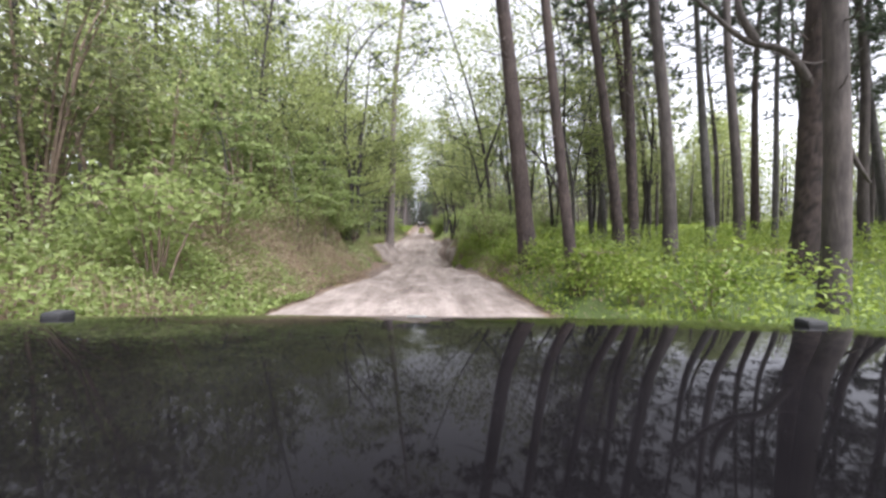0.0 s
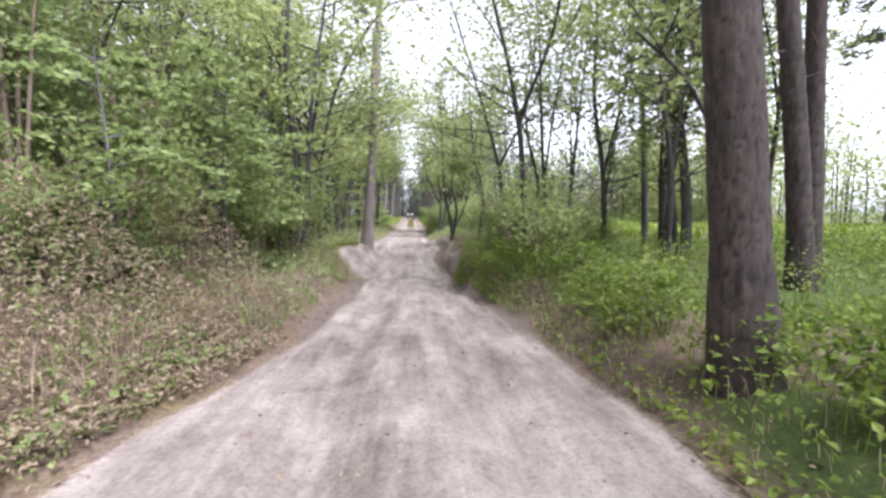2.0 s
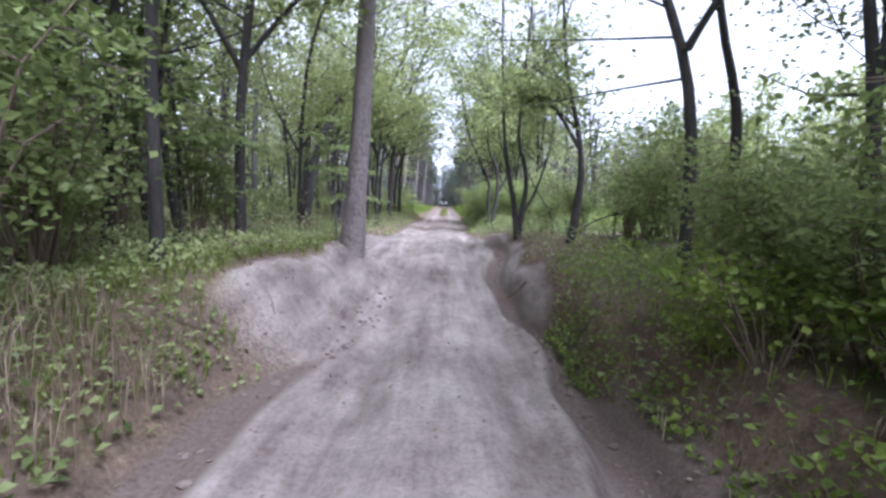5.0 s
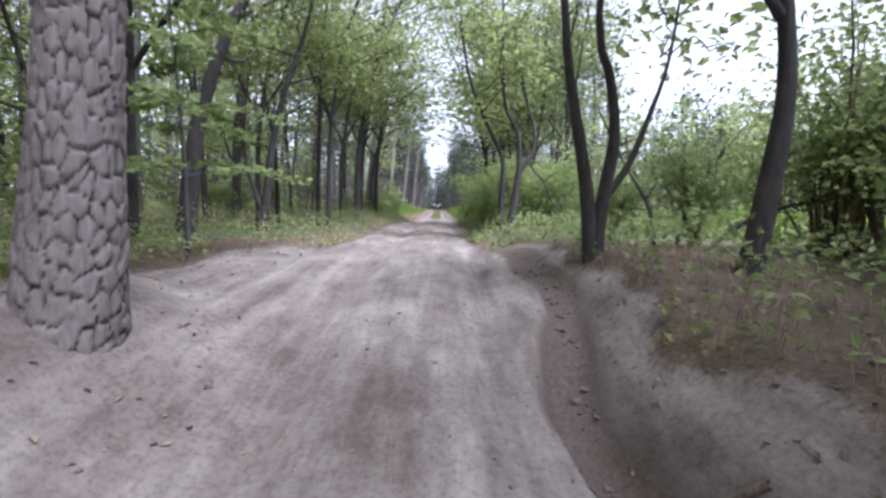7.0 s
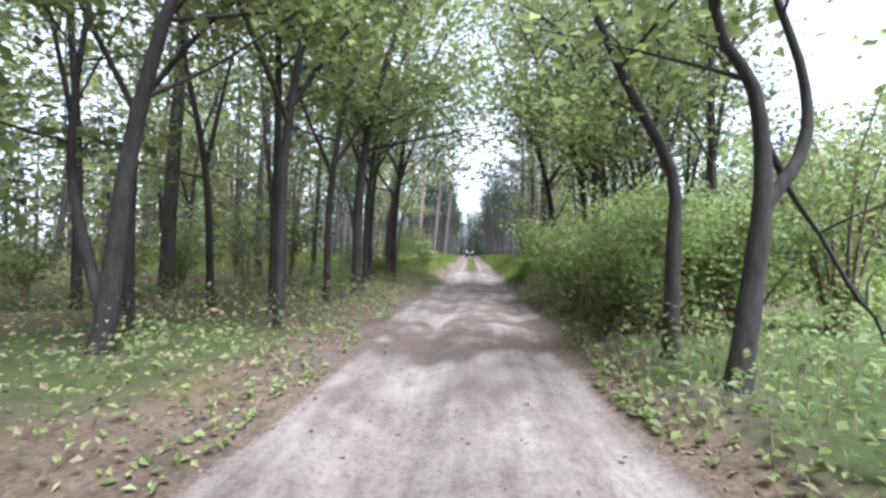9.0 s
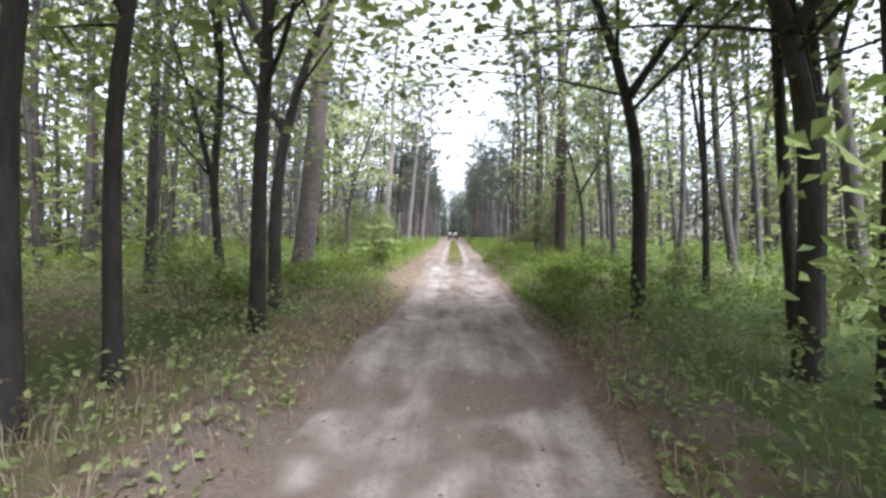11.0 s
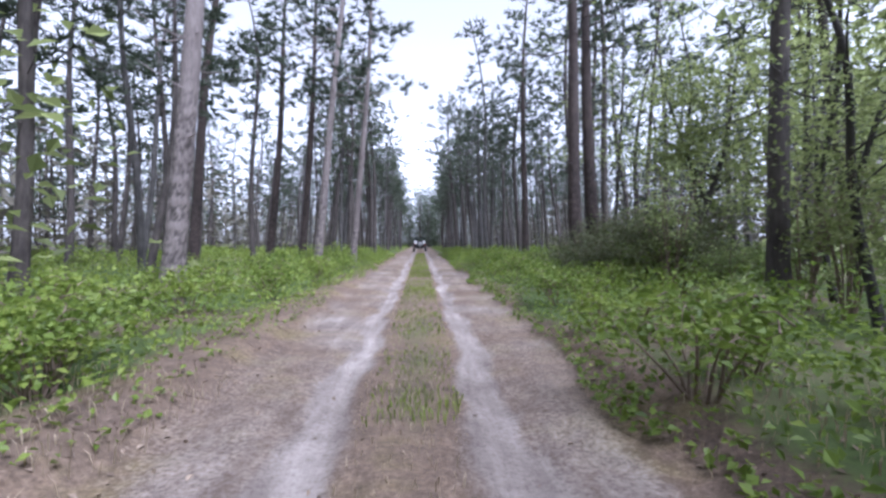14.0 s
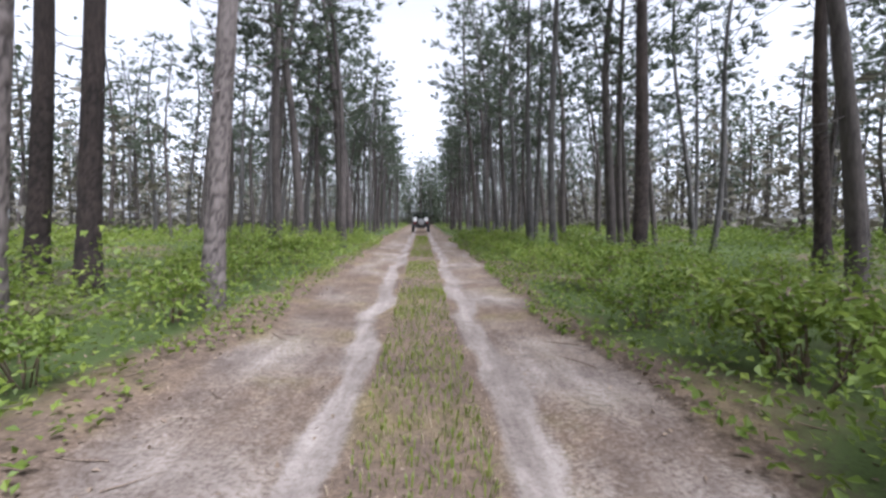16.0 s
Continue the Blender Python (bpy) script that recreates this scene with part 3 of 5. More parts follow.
# Pines that stand close to the track: x, y, radius, lean over its height, height, bark
NEAR_PINES = [
    (2.61, 10.3, 0.21, (-0.085, 0.0), 17, 0), (2.62, 7.2, 0.10, (-0.10, 0.02), 13, 0), (6.9, 7.4, 0.27, (0.0, 0.0), 18, 0),
    (6.5, 13.9, 0.19, (-0.13, 0), 16, 0), (7.3, 14.6, 0.19, (-0.02, 0), 16, 0), (-1.92, 26.05, 0.215, (0.065, 0.0), 19, 1),
    (-4.15, 50.4, 0.27, (0.10, 0), 17, 1), (4.30, 62.1, 0.22, (0.0, 0), 18, 0), (4.45, 57.9, 0.24, (-0.03, 0), 18, 0),
    (-3.35, 83.2, 0.17, (0.08, 0), 17, 1), (-4.55, 80.8, 0.19, (0.10, 0), 17, 1), (6.85, 89.6, 0.23, (-0.01, 0), 18, 0),
    (10.95, 87.5, 0.2, (-0.06, 0), 17, 0), (5.5, 76.4, 0.24, (-0.05, 0), 18, 0), (6.4, 77.0, 0.24, (-0.06, 0), 18, 0),
    (-5.3, 71.0, 0.23, (0.10, 0), 18, 1), (-6.2, 84.5, 0.2, (0.08, 0), 17, 0), (-8.4, 86.0, 0.22, (0.1, 0), 17, 0),
    (-10.5, 82.0, 0.25, (0.12, 0), 18, 0), (8.8, 17.6, 0.2, (-0.05, 0), 16, 0), (16.5, 20.8, 0.2, (0.0, 0), 17, 0),
]
for x, y, radius, lean, height, grey in NEAR_PINES:
    r = np.random.RandomState(int(abs(x) * 100 + y * 10))
    label = "tall pine with lichen-grey plated bark beside the track" if grey else "tall pine with dark furrowed plated bark beside the track"
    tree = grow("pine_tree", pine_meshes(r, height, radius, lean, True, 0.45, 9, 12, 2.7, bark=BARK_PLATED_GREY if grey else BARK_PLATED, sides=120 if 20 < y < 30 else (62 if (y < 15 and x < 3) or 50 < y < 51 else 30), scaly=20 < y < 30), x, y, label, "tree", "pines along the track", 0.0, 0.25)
    if (x, y) == (6.9, 7.4):
        for q in ([(0, 0, 3.6), (-0.5, 0, 4.25), (-1.2, 0.1, 4.5), (-2.1, 0.1, 5.2)], [(0, 0, 3.3), (0.5, 0.1, 3.1), (0.9, 0.1, 2.4), (1.2, 0.1, 2.0)], [(-1.0, 0.08, 4.45), (-1.3, 0.1, 5.0), (-1.25, 0.2, 5.6)]):
            part_of("limb", mesh_np("limb", *tube(spline(q, 12), np.linspace(0.085, 0.03, 12), 8), BARK_PINE, True), tree, "crooked dark limb")

# Forest pines: a few kinds, planted over and over
KINDS = []
for k in range(9):
    r = np.random.RandomState(100 + k)
    h = r.uniform(12.5, 18)
    KINDS.append(pine_meshes(r, h, r.uniform(0.11, 0.2), (r.uniform(-0.05, 0.05), r.uniform(-0.05, 0.05)), False, r.uniform(0.38, 0.52), 7, 10, r.uniform(2.0, 2.8), BARK_PINE if k % 3 else BARK_GREY))
taken = [(x, y) for x, y, *_ in NEAR_PINES]
planted = 0
FIRST = {}
tries = 0
while planted < 285 and tries < 20000:
    tries += 1
    side = 1 if rng.rand() < 0.5 else -1
    y = rng.uniform(2, 150)
    x = side * (3.6 + 24 * rng.rand() ** 1.25)
    if rng.rand() < 0.10:
        side, x, y = 1, rng.uniform(8, 28), rng.uniform(5, 26.5)
    if y < 46 and side < 0 and rng.rand() < 0.55:
        continue
    if side > 0 and 26.5 < y < max(40, 34 + 1.3 * x):
        continue
    if side < 0 and 20 < y < 44 and x > -7:
        continue
    if 50 < y < 92 and abs(x) < 6.5:
        continue
    if side > 0 and 48 < y < 76 and x > 7 and rng.rand() < 0.45:
        continue
    if y < 30 and abs(x) < (8.5 if y > 17 else 5.0):
        continue
    if side < 0 and y < 16 and x > -9:
        continue
    gap = 1.5 + 0.02 * abs(x)
    if any((x - a) ** 2 + (y - b) ** 2 < gap * gap for a, b in taken):
        continue
    taken.append((x, y))
    k = rng.randint(len(KINDS))
    turn, size = rng.uniform(0, 360), rng.uniform(0.85, 1.15)
    tilt = Matrix.Rotation(radians(-side * rng.uniform(0.5, 6.5) * min(1.0, abs(x) / 9)), 4, "Y")
    m = Matrix.Translation((x, y, float(land(x, y)) - 0.06)) @ tilt @ Matrix.Rotation(radians(turn), 4, "Z") @ Matrix.Diagonal((size, size, size, 1))
    if k not in FIRST:
        FIRST[k] = grow("pine_tree", KINDS[k], x, y, "slender forest pine with bare lower trunk", "tree", "pines of the forest", turn)
    else:
        copy_thing(FIRST[k], m)
    planted += 1

for i in range(34):
    y = 90 + 1.9 * i + rng.uniform(-0.8, 0.8)
    x = (1 if i % 2 else -1) * rng.uniform(3.7, 5.2)
    k, turn, size = rng.randint(len(KINDS)), rng.uniform(0, 360), rng.uniform(0.85, 1.1)
    copy_thing(FIRST[k], Matrix.LocRotScale((x, y, float(land(x, y)) - 0.06), Euler((0, 0, radians(turn))), (size, size, size)))

# Hardwoods of the dip and the shaded stretch
def stems_of(r, height, lean, forks=1, bend=0.5):
    base = [np.zeros(3)]
    steps = 4
    for s in range(1, steps + 1):
        u = s / steps
        base.append(np.array([lean[0] * height * u + r.normal(0, bend * 0.25), lean[1] * height * u + r.normal(0, bend * 0.25), height * u]))
    lines = [base]
    for f in range(forks):
        a = r.uniform(0, 6.283)
        o = base[1 + f % 2]
        lines.append([o, o + np.array([np.cos(a) * 0.5, np.sin(a) * 0.5, height * 0.2]), o + np.array([np.cos(a) * 1.4, np.sin(a) * 1.4, height * 0.5])])
    return lines


HARD = []
for k in range(7):
    r = np.random.RandomState(200 + k)
    h = r.uniform(8, 13)
    lines = stems_of(r, h, (r.uniform(-0.12, 0.12), r.uniform(-0.1, 0.1)), 1 + k % 2)
    HARD.append(hardwood_meshes(r, lines, [0.09] + [0.055] * (len(lines) - 1), 3300, 0.115, 1.15, LEAVES, sub=11, bare=0.22))
FIRST_H = {}


def plant_hard(k, x, y, turn, size):
    if k not in FIRST_H:
        FIRST_H[k] = grow("hardwood_tree", HARD[k], x, y, "slender hardwood tree with dark bark and green leaves", "tree", "hardwoods of the shaded stretch", turn)
        return
    m = Matrix.LocRotScale((x, y, float(land(x, y)) - 0.06), Euler((0, 0, radians(turn))), (size, size, size))
    copy_thing(FIRST_H[k], m)


spots = []
tries = 0
while len(spots) < 54 and tries < 5000:
    tries += 1
    zone = rng.rand()
    if zone < 0.66:
        x, y = -(4.0 + 12 * rng.rand() ** 1.2), rng.uniform(-1, 48)
        if (y < 18 and x > -9.0) or (26 < y < 38 and x > -6.5):
            continue
    elif zone < 0.76:
        x, y = 5.6 + 5 * rng.rand(), rng.uniform(17, 23)
    else:
        x, y = 3.6 + 2.4 * rng.rand(), rng.uniform(39, 48)
    if any((x - a) ** 2 + (y - b) ** 2 < 2.2 for a, b in spots) or any((x - a) ** 2 + (y - b) ** 2 < 0.8 for a, b in taken):
        continue
    spots.append((x, y))
    plant_hard(rng.randint(len(HARD)), x, y, rng.uniform(0, 360), rng.uniform(0.75, 1.15))

# Trees with a shape of their own
def own_tree(x, y, lines, radii, label, leaves=1200, leaf=0.14, sub=5, bare=0.45, bark=None, mat=None):
    r = np.random.RandomState(int(abs(x) * 77 + y * 13))
    lines = [[np.array(p, float) for p in line] for line in lines]
    return grow("hardwood_tree", hardwood_meshes(r, lines, radii, leaves, leaf, 0.9, mat, bark, sub, bare), x, y, label, "tree", "")


own_tree(2.05, 28.62, [[(0, 0, 0), (-0.1, 0, 0.9), (-0.26, 0, 1.7), (-0.4, 0, 2.5), (-0.5, 0.1, 4.2), (-0.6, 0.2, 7.5)],
                       [(0.04, 0, 0.15), (0.11, 0, 0.8), (0.2, 0, 1.45), (0.12, 0, 2.1), (-0.05, 0, 2.8), (0.1, 0, 5), (0.3, 0, 8)],
                       [(0.13, 0.02, 0.75), (0.38, 0, 1.15), (0.6, 0, 1.75), (0.78, 0, 2.4), (0.95, 0.1, 3.6)]], [0.095, 0.09, 0.05],
         "three-stemmed hardwood tree forking near the ground", 900, bare=0.7)
own_tree(3.2, 27.6, [[(0, 0, 0), (0.12, 0, 0.9), (0.2, 0, 1.8), (0.05, 0, 2.9), (-0.3, 0, 4.4), (-0.5, 0, 7)],
                     [(0.1, 0, 2.4), (-0.4, 0.1, 3.2), (-0.9, 0.1, 3.6), (-1.2, 0, 3.4)]], [0.12, 0.05],
         "crooked leaning hardwood tree with dark trunk", 1300, bare=0.55)
own_tree(1.85, 34.9, [[(0, 0, 0), (0.02, 0, 1.2), (0.0, 0, 2.0), (-0.5, 0, 3.0), (-0.95, 0, 4.2), (-1.2, 0, 6)]], [0.085],
         "curved young hardwood tree leaning over the track", 700, bare=0.6)
own_tree(1.92, 33.9, [[(0, 0, 0), (0.12, 0, 0.9), (0.2, 0, 1.7), (0.12, 0, 2.5), (-0.2, 0, 3.2), (-0.3, 0, 5.5)],
                      [(0.18, 0, 1.5), (0.5, 0, 2.0), (0.5, 0, 2.6), (0.2, 0, 3.6), (0.1, 0, 5)]], [0.10, 0.06],
         "hardwood tree with a looping double stem", 900, bare=0.6)
own_tree(5.0, 24.6, [[(0, 0, 0), (0.15, 0, 1.5), (0.1, 0, 3), (-0.3, 0, 4.6), (-0.45, 0, 6.5), (0, 0, 8.5)],
                     [(-0.3, 0, 4.6), (-0.9, 0, 5.8), (-1.3, 0, 7.2)]], [0.12, 0.06], "bent thin tree standing in the gap", 700, bare=0.65)
own_tree(-4.3, 34.8, [[(0, 0, 0), (0.15, 0, 1.0), (0.3, 0, 2.2), (0.65, 0, 3.6), (1.3, 0, 5.5), (1.6, 0, 8)],
                      [(0.05, 0, 0.5), (-0.2, 0.05, 1.1), (-0.45, 0.1, 2.0), (-0.4, 0.1, 3.2), (-0.1, 0.2, 5.5)]], [0.13, 0.08],
         "dark hardwood forked low, one trunk leaning toward the track", 1500, bare=0.45)
own_tree(-5.0, 32.6, [[(0, 0, 0), (0.15, 0, 1.2), (0.35, 0, 2.4), (1.0, 0, 4.2), (2.0, 0, 6), (2.6, 0, 9)]], [0.21],
         "stout hardwood trunk arching over the track", 2200, bare=0.45)
own_tree(-2.95, 18.5, [[(0, 0, 0), (-0.05, 0, 1.2), (0.1, 0, 2.5), (-0.1, 0, 5), (0.2, 0, 9)],
                       [(0.1, 0.1, 0.1), (0.3, 0.1, 1.6), (0.4, 0.1, 3.5), (0.9, 0.2, 7)]], [0.15, 0.11],
         "dark twin-stemmed tree at the foot of the bank", 1800, bare=0.45)
own_tree(-8.2, 16.7, [[(0, 0, 0), (0.1, 0, 2), (0.4, 0, 4), (0.9, 0, 6.5), (1.1, 0, 10)]], [0.14],
         "pale grey hardwood leaning out of the thicket", 1600, bark=BARK_GREY)
own_tree(4.4, 12.6, [[(0, 0, 0), (-0.08, 0, 0.9), (-0.3, 0, 1.9), (-0.9, 0, 3.0), (-1.6, 0, 3.6)]], [0.07],
         "arched dark sapling bowed by its own weight", 260, bare=0.7)

for x, y, turn in ((4.6, 21.3, 40), (5.7, 22.9, 150), (7.4, 23.8, 250), (8.4, 21.2, 10)):
    plant_hard(int(turn) % 7, x, y, turn, 0.8)

own_tree(8.0, 74.5, [[(0, 0, 0), (0.5, 0, 1.3), (1.0, 0, 2.8), (1.5, 0, 4.5), (1.9, 0, 7.5)], [(0.9, 0, 2.5), (0.4, 0.2, 4.0), (-0.3, 0.3, 6.0)]], [0.17, 0.09],
         "dark crooked oak with a heavy crown among the pines", 3200, sub=8, bare=0.35)

# Crowns that close over the track
OVER = []
for k in range(4):
    r = np.random.RandomState(230 + k)
    h = r.uniform(9.5, 12.5)
    lines = [[np.zeros(3), np.array([0.1, 0, h * 0.3]), np.array([0.7, r.normal(0, 0.3), h * 0.6]), np.array([1.9, r.normal(0, 0.5), h])],
             [np.array([0.15, 0, h * 0.35]), np.array([-0.6, 0.4, h * 0.55]), np.array([-0.9, 0.6, h * 0.85])]]
    OVER.append(hardwood_meshes(r, lines, [0.085, 0.05], 3600, 0.12, 1.35, LEAVES, sub=12, bare=0.33))
FIRST_O = {}
for i, (x, y) in enumerate([(-5.6, 15.5), (-3.4, 22.0), (-3.6, 37.5), (-3.2, 43.0), (3.0, 18.6), (3.3, 22.6), (3.3, 43.5), (-3.4, 47.0), (-2.9, 40.3), (-2.9, 45.2), (2.8, 46.2), (-4.9, 58.5), (5.0, 56.5)]):
    k, turn = i % 4, (0 if x < 0 else 180) + rng.uniform(-35, 35)
    if k not in FIRST_O:
        FIRST_O[k] = grow("hardwood_tree", OVER[k], x, y, "hardwood tree whose leafy crown hangs over the track", "tree", "trees overhanging the track", turn, 0.15)
    else:
        copy_thing(FIRST_O[k], Matrix.LocRotScale((x, y, float(land(x, y)) - 0.15), Euler((0, 0, radians(turn))), (1.5 if 33 < y < 52 else 1.15, 1.15, rng.uniform(0.75, 1.05))))

# Trees that arch right over the shaded stretch
ARCH = []
for k in range(4):
    r = np.random.RandomState(260 + k)
    h = r.uniform(8.5, 11.0)
    lines = [[np.zeros(3), np.array([0.1, 0, h * 0.3]), np.array([0.7, r.normal(0, 0.3), h * 0.6]), np.array([2.1, r.normal(0, 0.4), h * 0.86]), np.array([3.4, r.normal(0, 0.5), h * 0.95])],
             [np.array([0.12, 0, h * 0.32]), np.array([1.0, 0.4, h * 0.46]), np.array([2.4, 0.5, h * 0.56])],
             [np.array([0.1, 0, h * 0.3]), np.array([-0.7, -0.4, h * 0.5]), np.array([-1.2, -0.6, h * 0.75])]]
    ARCH.append(hardwood_meshes(r, lines, [0.08, 0.045, 0.045], 4200, 0.115, 1.25, LEAVES, sub=10, bare=0.3))
FIRST_A = {}
for i, (x, y) in enumerate([(-4.4, 30.2), (-3.0, 36.4), (-3.3, 39.4), (-3.1, 42.0), (3.7, 40.4), (3.4, 42.8), (4.3, 44.6), (-4.6, 20.6), (-3.6, 24.6), (-4.8, 35.8)]):
    k, turn = i % 4, (0 if x < 0 else 180) + rng.uniform(-30, 30)
    if k not in FIRST_A:
        FIRST_A[k] = grow("hardwood_tree", ARCH[k], x, y, "hardwood tree arching over the track with leafy limbs", "tree", "trees arching over the track", turn, 0.15)
    else:
        size = rng.uniform(0.85, 1.1) if y > 33 else 1.2
        copy_thing(FIRST_A[k], Matrix.LocRotScale((x, y, float(land(x, y)) - 0.15), Euler((0, 0, radians(turn))), (size, size, size)))


def spray_meshes(r, height, reach, tiers, leaf, mat):
    """A young maple: a thin stem with level tiers of broad leaves."""
    stem = spline([np.zeros(3), np.array([r.normal(0, 0.06), r.normal(0, 0.06), height * 0.5]), np.array([r.normal(0, 0.15), r.normal(0, 0.15), height])], 12)
    wood = [tube(stem, np.linspace(0.012 + 0.008 * height, 0.006, 12), 6)]
    at = []
    for k in range(tiers):
        u = 0.3 + 0.7 * (k + r.uniform(0.2, 0.8)) / tiers
        foot = np.array([np.interp(u * height, stem[:, 2], stem[:, c]) for c in range(3)])
        for b in range(3):
            a, ln = r.uniform(0, 6.283), reach * r.uniform(0.55, 1.1) * (1.15 - 0.5 * u)
            d = np.array([math.cos(a), math.sin(a), r.uniform(0.0, 0.25)])
            side = np.array([-math.sin(a), math.cos(a), 0.0])
            q = spline([foot, foot + d * ln * 0.5 + [0, 0, 0.08 * ln], foot + d * ln + [0, 0, -0.05 * ln]], 8)
            wood.append(tube(q, np.linspace(0.012, 0.003, 8), 4))
            for j in range(2, 8):
                for s in (-1, 1):
                    g = q[j] + side * s * ln * 0.28 * r.uniform(0.5, 1.1) * (1.15 - j / 10) + d * ln * 0.1
                    wood.append(tube([q[j], (q[j] + g) / 2, g], [0.004, 0.003, 0.002], 3))
                    n = 6
                    w = r.uniform(0.25, 1.1, n)[:, None]
                    at.append(q[j] + (g - q[j]) * w + r.normal(0, 1, (n, 3)) * [0.055, 0.055, 0.02])
    v, f = merge(wood)
    lv, lf = leaf_quads(r, np.concatenate(at), leaf, 0.95, 1.1)
    return (mesh_np("trunk", v, f, BARK_GREY, True), mesh_np("crown", lv, lf, mat))


SPRAY_PALE = leaf_material("pale_maple_leaves", (0.16, 0.20, 0.075), (0.26, 0.32, 0.12), (0.36, 0.43, 0.18), 0.62)
for x, y, height, reach, tiers, seed in ((-2.9, 17.0, 3.0, 1.25, 6, 1), (-3.3, 15.2, 3.4, 1.3, 6, 2), (-3.5, 12.6, 3.0, 1.2, 5, 3), (-4.2, 16.6, 4.4, 1.6, 7, 4), (-3.0, 29.2, 3.4, 1.4, 6, 5),
                                         (-3.9, 20.4, 3.6, 1.4, 6, 6), (-3.0, 54.9, 1.9, 1.0, 3, 7), (-3.6, 56.6, 1.2, 0.8, 3, 8), (-4.4, 10.2, 3.6, 1.3, 6, 11), (-4.3, 24.0, 3.4, 1.4, 6, 12)):
    grow("maple_sapling", spray_meshes(np.random.RandomState(400 + seed), height, reach, tiers, 0.105, SPRAY_PALE), x, y, "young maple with level tiers of pale green leaves", "sapling", "young maples at the verge", 0.0, 0.04)

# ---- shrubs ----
# Same kind of bush twice: leaf colour toned for shade, then for sunlight.
DENSE = [shrub_meshes(np.random.RandomState(340 + k), 2.0, 2.3, 3400, 0.075, 16, (LEAVES_SHADE_TONE, LEAVES_PALE)[k], 5) for k in range(2)]
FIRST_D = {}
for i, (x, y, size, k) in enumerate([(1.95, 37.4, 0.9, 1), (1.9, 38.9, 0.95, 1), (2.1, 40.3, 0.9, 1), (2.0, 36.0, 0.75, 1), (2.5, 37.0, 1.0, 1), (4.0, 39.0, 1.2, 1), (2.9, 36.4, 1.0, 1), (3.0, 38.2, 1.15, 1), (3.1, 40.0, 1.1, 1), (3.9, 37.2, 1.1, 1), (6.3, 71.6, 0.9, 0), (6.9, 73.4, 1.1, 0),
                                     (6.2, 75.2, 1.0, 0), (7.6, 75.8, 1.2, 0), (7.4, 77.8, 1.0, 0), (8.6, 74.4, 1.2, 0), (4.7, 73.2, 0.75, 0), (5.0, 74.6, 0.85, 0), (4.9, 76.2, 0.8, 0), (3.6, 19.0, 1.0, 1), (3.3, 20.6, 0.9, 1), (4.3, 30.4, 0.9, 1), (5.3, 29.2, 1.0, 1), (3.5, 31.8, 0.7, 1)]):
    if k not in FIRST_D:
        FIRST_D[k] = grow("shrub", DENSE[k], x, y, ("dense rounded bush at the verge, leaves toned dark green for shade", "dense bush crowding the track, leaves toned bright green as sunlit")[k], "shrub", "dense bushes at the verge", 40.0 * i)
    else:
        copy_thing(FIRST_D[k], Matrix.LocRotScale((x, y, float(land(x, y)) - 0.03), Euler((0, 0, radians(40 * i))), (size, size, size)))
for x, y, turn in ((6.8, 67.5, 30), (8.6, 70.0, 100), (7.8, 79.0, 200), (9.6, 76.0, 300), (10.5, 72.5, 60)):
    plant_hard(int(turn) % 7, x, y, turn, 0.9)
SHRUBS = []
for k in range(9):
    r = np.random.RandomState(300 + k)
    tall = k >= 5
    SHRUBS.append(shrub_meshes(r, r.uniform(2.6, 4.2) if tall else r.uniform(1.1, 2.0), r.uniform(2.0, 2.8) if tall else r.uniform(1.3, 2.0),
                               1150 if tall else 800, 0.105 if tall else 0.088, 9 if tall else 7, [LEAVES_SHRUB, LEAVES_SHRUB, LEAVES_PALE, LEAVES][k % 4], 5))
for k in range(3):
    SHRUBS.append(shrub_meshes(np.random.RandomState(320 + k), 5.2, 3.4, 2200, 0.115, 11, [LEAVES_SHRUB, LEAVES, LEAVES_SHRUB][k], 5))
# Tall kind whose leaf colour has shade painted in.
SHRUBS.append(shrub_meshes(np.random.RandomState(323), 5.2, 3.4, 2200, 0.115, 11, LEAVES_SHADE_TONE, 5))
FIRST_S = {}


def plant_shrub(k, x, y, size=1.0):
    turn = rng.uniform(0, 360)
    if k not in FIRST_S:
        FIRST_S[k] = grow("shrub", SHRUBS[k], x, y, "leafy green shrub beside the sandy track", "shrub", "roadside shrubs", turn)
        return
    copy_thing(FIRST_S[k], Matrix.LocRotScale((x, y, float(land(x, y)) - 0.03), Euler((0, 0, radians(turn))), (size, size, size)))


def thicket(n, x0, x1, y0, y1, tall, low, high):
    for _ in range(n):
        k = rng.randint(5, 9) if rng.rand() < tall else rng.randint(0, 5)
        plant_shrub(k, rng.uniform(x0, x1), rng.uniform(y0, y1), rng.uniform(low, high))


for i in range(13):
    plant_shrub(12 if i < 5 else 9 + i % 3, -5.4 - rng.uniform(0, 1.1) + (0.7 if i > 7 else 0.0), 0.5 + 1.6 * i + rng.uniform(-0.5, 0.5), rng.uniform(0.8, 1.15))
